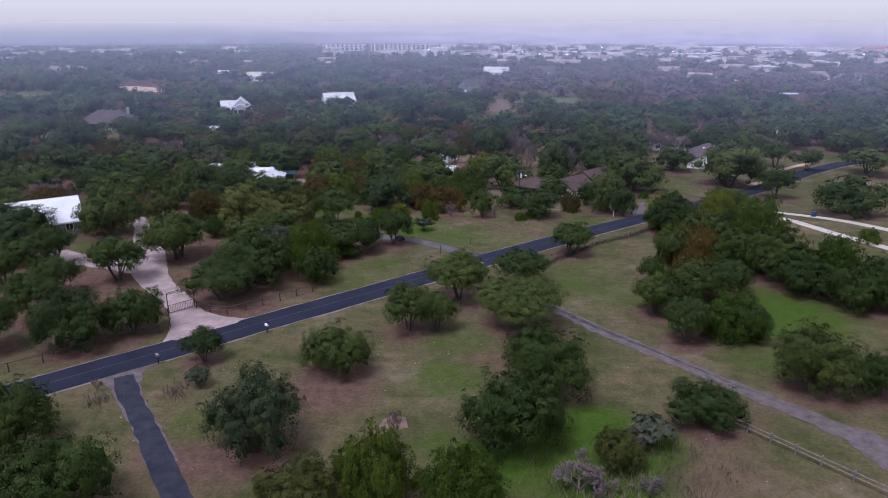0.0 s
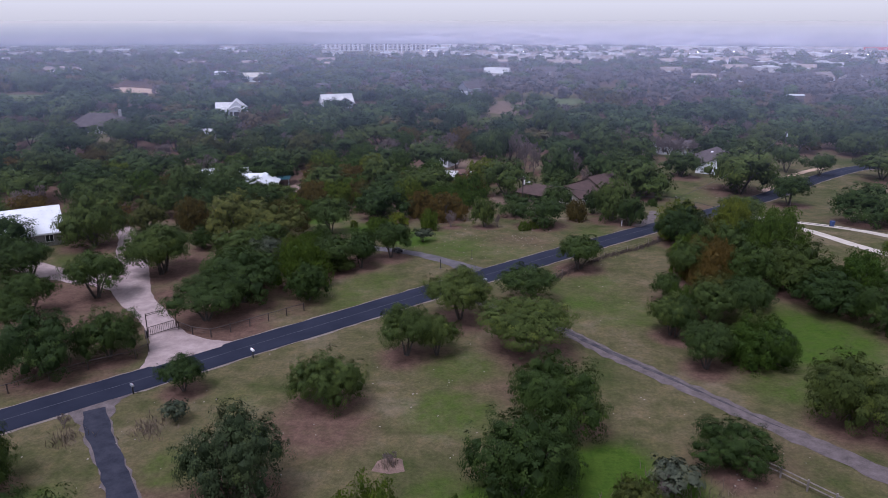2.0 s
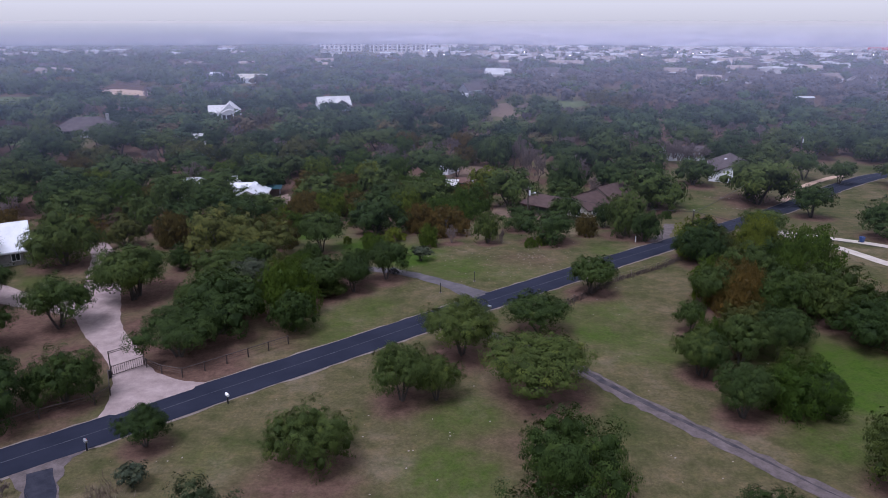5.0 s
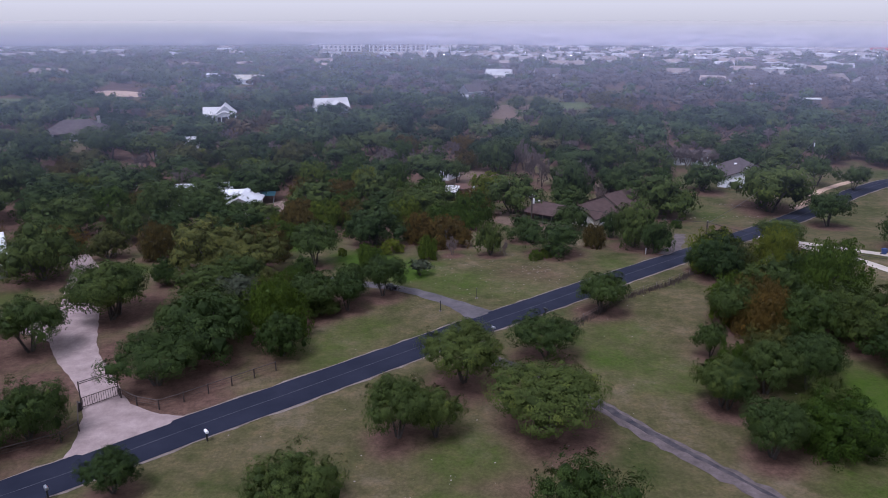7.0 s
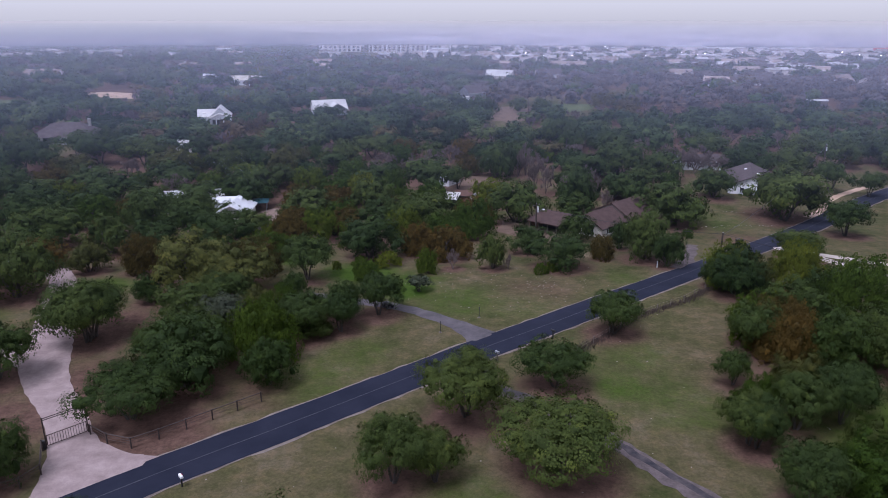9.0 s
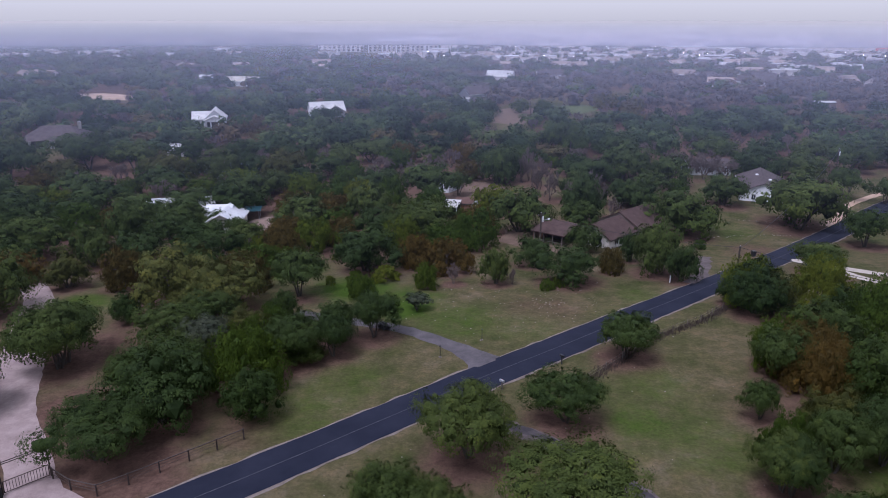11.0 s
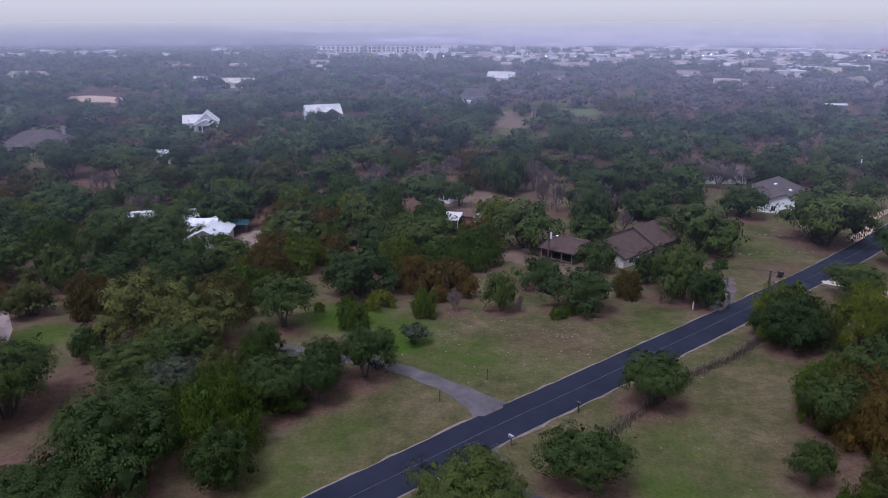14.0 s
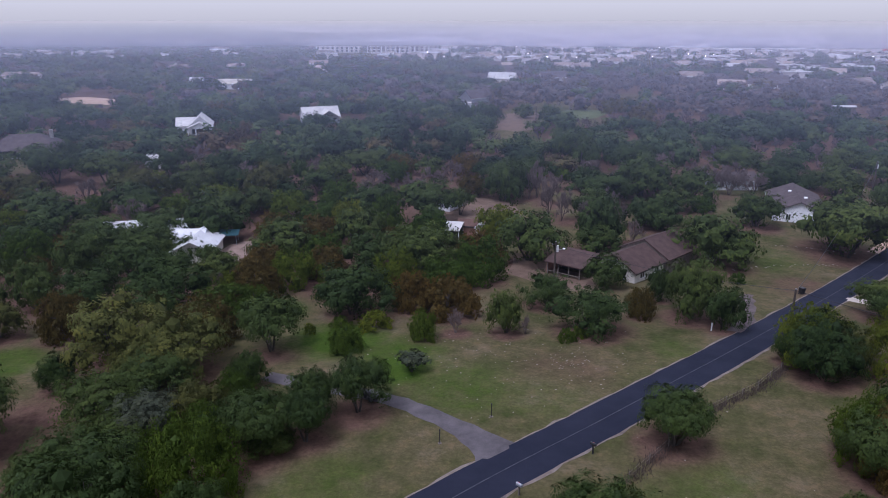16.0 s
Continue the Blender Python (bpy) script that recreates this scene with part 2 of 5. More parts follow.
def haze_material(name, stops, tints, reach):
    """A thin sheet lit by daylight, with haze painted in: mostly clear, denser and paler further out."""
    m = bpy.data.materials.new(name)
    m.use_nodes = True
    nt = m.node_tree
    nt.nodes.remove(nt.nodes["Principled BSDF"])
    geo = nt.nodes.new("ShaderNodeNewGeometry")
    away = nt.nodes.new("ShaderNodeVectorMath")
    away.operation = "LENGTH"
    nt.links.new(geo.outputs["Position"], away.inputs[0])
    part_way = nt.nodes.new("ShaderNodeMath")
    part_way.operation = "DIVIDE"
    part_way.inputs[1].default_value = reach
    nt.links.new(away.outputs["Value"], part_way.inputs[0])
    # distance haze painted as opacity and tint, ramped outward from the origin
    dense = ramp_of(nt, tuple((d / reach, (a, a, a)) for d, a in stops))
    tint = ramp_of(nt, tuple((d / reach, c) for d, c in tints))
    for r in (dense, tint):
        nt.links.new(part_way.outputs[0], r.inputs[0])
    drift = nt.nodes.new("ShaderNodeMapRange")
    drift.inputs["To Min"].default_value, drift.inputs["To Max"].default_value = 0.97, 1.03
    nt.links.new(noise_of(nt, 0.004, 3.0, 0.5).outputs[0], drift.inputs["Value"])
    a = nt.nodes.new("ShaderNodeMath")
    a.operation, a.use_clamp = "MULTIPLY", True
    nt.links.new(dense.outputs[0], a.inputs[0])
    nt.links.new(drift.outputs[0], a.inputs[1])
    amount = a.outputs[0]
    white, glow = nt.nodes.new("ShaderNodeBsdfDiffuse"), nt.nodes.new("ShaderNodeBsdfTranslucent")
    for n in (white, glow):
        nt.links.new(tint.outputs[0], n.inputs["Color"])
    half, clear, out = nt.nodes.new("ShaderNodeMixShader"), nt.nodes.new("ShaderNodeBsdfTransparent"), nt.nodes.new("ShaderNodeMixShader")
    half.inputs[0].default_value = 0.5
    nt.links.new(white.outputs[0], half.inputs[1])
    nt.links.new(glow.outputs[0], half.inputs[2])
    nt.links.new(amount, out.inputs[0])
    nt.links.new(clear.outputs[0], out.inputs[1])
    nt.links.new(half.outputs[0], out.inputs[2])
    nt.links.new(out.outputs[0], nt.nodes["Material Output"].inputs["Surface"])
    return m


# ---- helpers of the build ----
def part(name, bm, material, parent=None, label=""):
    me = bpy.data.meshes.new(name)
    bm.to_mesh(me)
    bm.free()
    me.materials.append(material)
    ob = new(name, me)
    if parent:
        ob.parent = parent
    return tagged(ob, label)


def base(name, m, label, category, group="", kind=""):
    ob = new(name)
    ob.empty_display_size = 0.2
    ob.matrix_world = m
    return tagged(ob, label, category, group, kind)


def box(bm, x0, x1, y0, y1, z0, z1, bevel=0.0):
    made = bmesh.ops.create_cube(bm, size=1.0, matrix=Matrix.Translation(((x0 + x1) / 2, (y0 + y1) / 2, (z0 + z1) / 2)) @ Matrix.Diagonal((x1 - x0, y1 - y0, z1 - z0, 1)))
    if bevel:
        edges = {e for v in made["verts"] for e in v.link_edges}
        bmesh.ops.bevel(bm, geom=list(edges), offset=bevel, segments=1, affect="EDGES")
    return bm


def boxed(*a, **k):
    return box(bmesh.new(), *a, **k)


def rod(bm, a, b, ra, rb=None, sides=8):
    a, b = Vector(a), Vector(b)
    turn = (b - a).to_track_quat("Z", "Y").to_matrix().to_4x4()
    bmesh.ops.create_cone(bm, cap_ends=True, segments=sides, radius1=ra, radius2=ra if rb is None else rb, depth=(b - a).length, matrix=Matrix.Translation((a + b) / 2) @ turn)
    return bm


def rodded(*a, **k):
    return rod(bmesh.new(), *a, **k)


def step(v, a, b):
    k = min(1.0, max(0.0, (v - a) / (b - a)))
    return k * k * (3 - 2 * k)


def land(x, y):
    """Height of the ground: a gentle fall away from the road, and on to the town."""
    return (-3.5 * step(y, 125, 190) - 8.5 * step(y, 420, 950) + 5.0 * step(-x, 100, 190) * step(y, 180, 300) * (1 - step(y, 420, 700))
            - 0.8 * step(x, 50, 100) * step(y, 130, 190))


def smooth_line(points, every=2.0):
    """Points along a rounded line through the given ones."""
    p = [Vector((*q, 0)) if len(q) == 2 else Vector(q) for q in points]
    p = [2 * p[0] - p[1]] + p + [2 * p[-1] - p[-2]]
    out = []
    for i in range(1, len(p) - 2):
        n = max(1, int((p[i + 1] - p[i]).length / every))
        for k in range(n):
            u = k / n
            out.append(0.5 * (2 * p[i] + (p[i + 1] - p[i - 1]) * u + (2 * p[i - 1] - 5 * p[i] + 4 * p[i + 1] - p[i + 2]) * u * u + (3 * p[i] - 3 * p[i + 1] + p[i + 2] - p[i - 1]) * u ** 3))
    return out + [p[-2]]


def strip(name, points, widths, lift, material, label, category, rough=0.0, across=4, every=2.0, seed=1):
    """A ribbon that lies on the land; widths: one, or one for each given point."""
    if not isinstance(widths, (list, tuple)):
        widths = [widths] * len(points)
    line = smooth_line([(x, y, w) for (x, y), w in zip(points, widths)], every)
    rng = random.Random(seed)
    bm = bmesh.new()
    rows = []
    for i, p in enumerate(line):
        d = line[min(i + 1, len(line) - 1)] - line[max(i - 1, 0)]
        d = Vector((d.x, d.y)).normalized()
        left = Vector((-d.y, d.x))
        row = []
        for k in range(across + 1):
            s = (k / across - 0.5) * p.z
            if k in (0, across):
                s += rng.uniform(-rough, rough)
            x, y = p.x + left.x * s, p.y + left.y * s
            row.append(bm.verts.new((x, y, land(x, y) + lift - (0.03 if k in (0, across) else 0.0))))
        rows.append(row)
    for a, b in zip(rows, rows[1:]):
        for k in range(across):
            bm.faces.new((a[k + 1], a[k], b[k], b[k + 1]))
    return tagged(part(name, bm, material), label, category, kind="structure")


def patch(name, outline, lift, material, label, category, rough=0.5, seed=3):
    """A flat area with a ragged outline that lies on the land."""
    rng = random.Random(seed)
    line = smooth_line(list(outline) + [outline[0]], 2.5)[:-1]
    cx, cy = sum(p.x for p in line) / len(line), sum(p.y for p in line) / len(line)
    bm = bmesh.new()
    rings = []
    for f in (0.0, 0.35, 0.7, 1.0):
        ring = []
        for p in line:
            x, y = cx + (p.x - cx) * f, cy + (p.y - cy) * f
            if f == 1.0:
                x, y = x + rng.uniform(-rough, rough), y + rng.uniform(-rough, rough)
            ring.append(bm.verts.new((x, y, land(x, y) + lift - (0.05 if f == 1.0 else 0.0))))
        rings.append(ring)
    n = len(line)
    for a, b in zip(rings, rings[1:]):
        for k in range(n):
            bm.faces.new((a[k], b[k], b[(k + 1) % n], a[(k + 1) % n]))
    bmesh.ops.remove_doubles(bm, verts=bm.verts, dist=0.001)
    bmesh.ops.recalc_face_normals(bm, faces=bm.faces)
    ob = part(name, bm, material)
    if ob.data.polygons and sum(f.normal.z for f in ob.data.polygons) < 0:
        ob.data.flip_normals()
    return tagged(ob, label, category, kind="structure")


def mesh_of(name, verts, faces_flat, sides, material, **tones):
    """A mesh straight from arrays: all faces have the same number of sides."""
    me = bpy.data.meshes.new(name)
    n = len(faces_flat) // sides
    me.vertices.add(len(verts))
    me.vertices.foreach_set("co", np.asarray(verts, dtype=np.float32).ravel())
    me.loops.add(len(faces_flat))
    me.loops.foreach_set("vertex_index", np.asarray(faces_flat, dtype=np.int32))
    me.polygons.add(n)
    me.polygons.foreach_set("loop_start", np.arange(0, n * sides, sides, dtype=np.int32))
    me.update(calc_edges=True)
    for key, values in tones.items():
        me.attributes.new(key, "FLOAT", "POINT").data.foreach_set("value", np.asarray(values, dtype=np.float32))
    me.materials.append(material)
    me.shade_flat()
    return me


# ---- the ground, one sheet to the horizon ----
LUSH, LITTER = [], []      # soft round areas (x, y, radius, strength) of green turf and of fallen leaves


def ground_sheet():
    def axis(lo, near, far, hi):
        a, v, s = [], near, 1.0
        while v > lo:
            s *= 1.25
            v -= s
            a.append(max(v, lo))
        a = a[::-1] + list(np.arange(near, far, 1.0))
        v, s = far, 1.0
        a.append(v)
        while v < hi:
            s *= 1.18
            v += s
            a.append(min(v, hi))
        return np.array(a)
    xs, ys = axis(-20000, -95, 130, 20000), axis(-300, 38, 225, 28000)
    X, Y = np.meshgrid(xs, ys)
    Z = np.vectorize(land)(X, Y)
    rng = np.random.default_rng(4)
    Z = Z + rng.normal(0, 0.004, Z.shape)
    nx, ny = len(xs), len(ys)
    i = np.arange((ny - 1) * (nx - 1))
    k = (i // (nx - 1)) * nx + i % (nx - 1)
    f = np.stack([k, k + 1, k + nx + 1, k + nx], 1).ravel()
    me = mesh_of("ground", np.stack([X, Y, Z], -1).reshape(-1, 3), f, 4, ground_material())
    for name, spots in (("lush", LUSH), ("litter", LITTER)):
        v = np.zeros(X.shape)
        for x, y, r, s in spots:
            v = np.maximum(v, s * np.clip(1.6 - 1.3 * np.hypot(X - x, Y - y) / r, 0, 1))
        if name == "litter":
            inside = Y - np.interp(X / np.maximum(Y, 1.0), edge_x, edge_y)
            v = np.maximum(v, 0.9 * np.clip(inside / 12.0 - 0.5, 0, 1) * (Y < 900))
            for x, y, r in CLEAR:
                v *= np.clip(np.hypot(X - x, Y - y) / r - 0.4, 0, 1)
        me.attributes.new(name, "FLOAT", "POINT").data.foreach_set("value", v.astype(np.float32).ravel())
    me.shade_smooth()
    return tagged(new("ground", me), "winter grass in straw and green with leaf litter", "ground", kind="structure")


# ---- plants ----
GOLDEN = math.pi * (3 - math.sqrt(5))


def ball(subdivisions):
    bm = bmesh.new()
    bmesh.ops.create_icosphere(bm, subdivisions=subdivisions, radius=1.0)
    v = np.array([q.co[:] for q in bm.verts])
    f = np.array([[q.index for q in t.verts] for t in bm.faces])
    bm.free()
    return v, f


BALL_COARSE = ball(1)


def lumps_of(shape, n, rng):
    """The boughs of a crown of radius 1 and height 1: centres and radii."""
    out = []
    lean, amount = rng.uniform(0, math.tau), rng.uniform(0.0, 0.2)
    for i in range(n):
        u = (i + 0.5) / n
        az = i * GOLDEN + rng.uniform(-0.5, 0.5)
        if shape == "oak":
            rho = 0.74 * math.sqrt(u) + rng.uniform(-0.1, 0.08)
            z = 0.29 + 0.47 * math.sqrt(max(0.0, 1 - (rho / 0.92) ** 2)) * rng.uniform(0.6, 1.12)
            r = rng.choice((0.17, 0.22, 0.26, 0.31))
        elif shape == "dense":
            rho = 0.76 * math.sqrt(min(1.0, u * 1.25)) + rng.uniform(-0.12, 0.08)
            z = 0.16 + 0.60 * math.sqrt(max(0.0, 1 - (rho / 0.92) ** 2)) * rng.uniform(0.4, 1.1)
            r = rng.uniform(0.18, 0.33)
        else:
            z = 0.12 + 0.74 * u + rng.uniform(-0.06, 0.06)
            rho = 0.72 * (1.0 - z ** 2.0) ** 0.6 * rng.uniform(0.5, 1.12)
            r = rng.uniform(0.15, 0.29) * (1.15 - 0.55 * z)
        drift = 1 + amount * math.cos(az - lean)
        out.append((rho * drift * math.cos(az), rho * drift * math.sin(az), z, r))
    if shape == "dense":
        out.append((0.0, 0.0, 0.40, 0.52))
    elif shape == "oak":
        out.append((0.0, 0.0, 0.54, 0.40))
    return np.array(out)


SQUASH = {"oak": 0.74, "dense": 0.85, "cedar": 1.1}


def unit(v):
    return v / (np.linalg.norm(v, axis=1, keepdims=True) + 1e-9)


def crown_arrays(shape, seed, n_lumps, n_tufts, each, tuft_size, size, body=0.46, loose=0.13):
    """A crown of boughs, each set with domed tufts of small leaves over an inner body coloured dark as shade: vertices,
    triangles, tone of each tuft, soft normals.
    """
    rng, rnd = np.random.default_rng(seed), random.Random(seed)
    L = lumps_of(shape, n_lumps, rnd)
    flat = np.array([1, 1, SQUASH[shape]])
    verts, faces, tufts, domed, count = [], [], [], [], 0
    bv, bf = BALL_COARSE
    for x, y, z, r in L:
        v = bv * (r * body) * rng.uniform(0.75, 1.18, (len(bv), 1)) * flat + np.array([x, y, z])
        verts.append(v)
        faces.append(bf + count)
        # darkest tuft tone: the shade inside the crown put into its colour
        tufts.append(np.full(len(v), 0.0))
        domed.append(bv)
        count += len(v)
    m = n_tufts * 6
    pick = rng.choice(len(L), m, p=(L[:, 3] ** 2) / (L[:, 3] ** 2).sum())
    d = unit(rng.normal(size=(m, 3)) + np.array([0, 0, 0.12]))
    c = L[pick, :3] + d * L[pick, 3:4] * np.where(rng.random((m, 1)) < 0.36, rng.uniform(0.5, 0.78, (m, 1)), rng.uniform(0.78, 1.0, (m, 1))) * flat
    deep = np.min(np.linalg.norm((c[:, None, :] - L[None, :, :3]) / flat, axis=2) / L[None, :, 3], axis=1)
    keep = np.where((deep > 0.48) & (c[:, 2] < 0.98) & (c[:, 2] > 0.06))[0][:n_tufts]
    c, d = c[keep], d[keep]
    n = len(c)
    rt = tuft_size * rng.uniform(0.55, 1.35, (n, 1))
    grade = np.clip(rng.normal(0.45, 0.22, n), 0, 1)
    out, rr = np.repeat(d, each, 0), np.repeat(rt, each, 0)
    rise = np.array([0, 0, 0.55 if shape != "cedar" else 0.3])
    e = unit(rng.normal(size=out.shape) * 0.75 + 0.75 * out + rise)
    p = np.repeat(c, each, 0) + e * rr * rng.uniform(0.55, 1.08, (n * each, 1)) * np.array([1.2, 1.2, 0.72 if shape != "cedar" else 1.2])
    heart = unit(np.repeat(c, each, 0) - np.array([0, 0, 0.3]))
    nrm = unit(e * (0.3 + 2 * loose) + out * 0.4 + heart * 0.3 + np.array([0, 0, 0.15]) + rng.normal(size=out.shape) * loose)
    a = unit(np.cross(nrm, rng.normal(size=out.shape)))
    if shape == "cedar":
        a = unit(a * 0.6 + np.array([0, 0, 1.0]))
    b = unit(np.cross(nrm, a))
    s = size * rng.uniform(0.55, 1.3, (len(p), 1))
    domed.append(np.repeat(unit(nrm * 0.45 + e * 0.25 + out * 0.55 + heart * 0.45 + np.array([0, 0, 0.1])), 3, 0))
    leaf = np.stack([p - a * s, p - b * s * 0.85 + a * s * 0.55, p + b * s * 0.85 + a * s * 0.55], 1)
    verts.append(leaf.reshape(-1, 3))
    faces.append(np.arange(len(p) * 3).reshape(-1, 3) + count)
    tufts.append(np.repeat(grade, each * 3))
    v = np.concatenate(verts)
    v[:, :2] /= np.percentile(np.abs(v[:, :2]).max(axis=1), 98.5)
    v[:, 2] /= np.percentile(v[:, 2], 99.7)
    return v, np.concatenate(faces).ravel(), np.concatenate(tufts), np.concatenate(domed)


def soften(me, normals):
    """Leaves that take the light as the rounded bough takes it on which they sit."""
    me.attributes.new("custom_normal", "FLOAT_VECTOR", "POINT").data.foreach_set("vector", np.asarray(normals, dtype=np.float32).ravel())
    return me


def tube(bm, pts, radii, sides=6):
    rings = []
    for i, p in enumerate(pts):
        d = (pts[min(i + 1, len(pts) - 1)] - pts[max(i - 1, 0)]).normalized()
        q = d.to_track_quat("Z", "Y")
        rings.append([bm.verts.new(p + q @ Vector((math.cos(k * math.tau / sides) * radii[i], math.sin(k * math.tau / sides) * radii[i], 0))) for k in range(sides)])
    for a, b in zip(rings, rings[1:]):
        for k in range(sides):
            bm.faces.new((a[k], a[(k + 1) % sides], b[(k + 1) % sides], b[k]))


def trunk_mesh(seed, stems, spread, reach, thick):
    """Tapered, crooked stems that fork into limbs, for a plant of radius 1 and height 1."""
    rnd = random.Random(seed)
    bm = bmesh.new()
    for i in range(stems):
        az = i * math.tau / stems + rnd.uniform(-0.5, 0.5)
        p = Vector((0.03 * math.cos(az), 0.03 * math.sin(az), -0.05))
        tip = Vector((spread * math.cos(az) * rnd.uniform(0.4, 1), spread * math.sin(az) * rnd.uniform(0.4, 1), reach * rnd.uniform(0.8, 1.05)))
        mid = p.lerp(tip, 0.5) + Vector((rnd.uniform(-0.06, 0.06), rnd.uniform(-0.06, 0.06), 0.05))
        tube(bm, [p, p.lerp(mid, 0.5) + Vector((rnd.uniform(-0.02, 0.02), rnd.uniform(-0.02, 0.02), 0)), mid, tip], [thick, thick * 0.8, thick * 0.62, thick * 0.25])
        for k in range(2):
            q = mid.lerp(tip, rnd.uniform(0.0, 0.5))
            e = q + Vector((rnd.uniform(-0.3, 0.3), rnd.uniform(-0.3, 0.3), rnd.uniform(0.08, 0.25)))
            tube(bm, [q, q.lerp(e, 0.5) + Vector((0, 0, 0.02)), e], [thick * 0.42, thick * 0.3, thick * 0.12], 5)
    me = bpy.data.meshes.new("trunk")
    bm.to_mesh(me)
    bm.free()
    me.materials.append(BARK)
    return me


def bare_arrays(seed, depth, sides=3, forks=4, least=0.009):
    """Leafless limbs and twigs of a plant of radius 1 and height 1, as three-sided tapering sticks."""
    rnd = random.Random(seed)
    verts, faces = [], []

    def stick(a, b, ra, rb):
        q = (b - a).to_track_quat("Z", "Y")
        k0 = len(verts)
        for p, r in ((a, ra), (b, rb)):
            for k in range(sides):
                verts.append((p + q @ Vector((math.cos(k * math.tau / sides) * r, math.sin(k * math.tau / sides) * r, 0)))[:])
        for k in range(sides):
            a0, a1, b0, b1 = k0 + k, k0 + (k + 1) % sides, k0 + sides + k, k0 + sides + (k + 1) % sides
            faces.extend((a0, a1, b1, a0, b1, b0))

    def grow(p, d, length, r, level):
        e = p + d * length
        stick(p, e, r, r * 0.6)
        if level == 0:
            return
        for k in range(forks):
            t = rnd.uniform(0.45, 1.0)
            side = Vector((rnd.gauss(0, 1), rnd.gauss(0, 1), rnd.gauss(0.25, 0.6))).normalized()
            grow(p.lerp(e, t), (d * 0.75 + side * 0.75).normalized(), length * rnd.uniform(0.5, 0.72), max(r * 0.52, least), level - 1)

    for i in range(3):
        az = i * 2.1 + rnd.uniform(-0.5, 0.5)
        grow(Vector((0, 0, -0.03)), Vector((0.55 * math.cos(az), 0.55 * math.sin(az), 0.9)).normalized(), 0.42, 0.028, depth)
    return np.array(verts), np.array(faces)


def bare_mesh(seed, depth, material):
    v, f = bare_arrays(seed, depth)
    return mesh_of("bare_crown", v, f, 3, material)


# tiers of crowns by how near the drone passes: boughs, tufts, leaves a tuft, tuft size, leaf size, how many shapes, inner body
TIERS = {
    "close": (26, 700, 44, 0.106, 0.0146, 5, 0.46),
    "near": (26, 520, 32, 0.112, 0.0182, 5, 0.46),
    "mid": (22, 380, 28, 0.124, 0.0230, 6, 0.48),
    "far": (18, 230, 21, 0.146, 0.0330, 6, 0.58),
    "bush": (16, 110, 22, 0.170, 0.0480, 4, 0.45),
}
LOOKS = {"oak": ("oak", OAK), "full": ("dense", OAK), "dense": ("dense", DARK_OAK), "olive": ("dense", OLIVE), "sage": ("oak", SAGE), "cedar": ("cedar", CEDAR), "rust": ("cedar", RUST), "juniper": ("dense", JUNIPER)}
SHAPES = ("oak", "dense", "cedar")


@functools.lru_cache(maxsize=None)
def crown_shape(shape, tier, k):
    boughs, tufts, each, tuft_size, size, count, body = TIERS[tier]
    seed = 100 * list(TIERS).index(tier) + 30 * SHAPES.index(shape) + k
    return crown_arrays(shape, seed, boughs + (12 if shape == "cedar" else 0), tufts, each, tuft_size * (0.8 if shape == "cedar" else 1.0), size, body)


@functools.lru_cache(maxsize=None)
def crown_mesh(kind, tier, k):
    """The crown of one look and one tier, shared by the plants alike."""
    shape, material = LOOKS[kind]
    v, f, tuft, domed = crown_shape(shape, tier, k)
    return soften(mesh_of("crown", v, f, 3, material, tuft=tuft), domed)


TRUNKS = {
    "oak": [trunk_mesh(s, 3 + s % 3, 0.5, 0.6, 0.036) for s in range(4)],
    "cedar": [trunk_mesh(9 + s, 2, 0.12, 0.6, 0.04) for s in range(2)],
}
BARES = [bare_mesh(200 + s, 4, TWIG) for s in range(4)]
WORDS = {
    "oak": ("oak_tree", "spreading evergreen live oak with dark green leaves", "oak tree"),
    "full": ("oak_tree", "full rounded live oak with low dark green boughs", "oak tree"),
    "dense": ("oak_tree", "dense dark green live oak leafy to the ground", "oak tree"),
    "olive": ("oak_tree", "large olive-green live oak with a broad crown", "oak tree"),
    "sage": ("oak_tree", "dull grey-green oak with a thin crown", "oak tree"),
    "cedar": ("cedar_tree", "bushy yellow-green cedar with foliage to the ground", "cedar tree"),
    "juniper": ("juniper_tree", "dull grey-green juniper with feathery low boughs", "juniper tree"),
    "rust": ("cedar_tree", "rusty brown cedar with dry winter foliage", "cedar tree"),
    "bare": ("bare_tree", "leafless grey winter tree with fine twigs", "bare tree"),
    "bush": ("shrub", "low round evergreen shrub in the dry grass", "shrub"),
    "scrub": ("shrub", "small grey-green shrub in dry grass", "shrub"),
    "twigs": ("shrub", "leafless grey-brown brush in dry grass", "shrub"),
}
PLANTED = []       # x, y, radius of every plant that was set by hand
plant_count = [0]


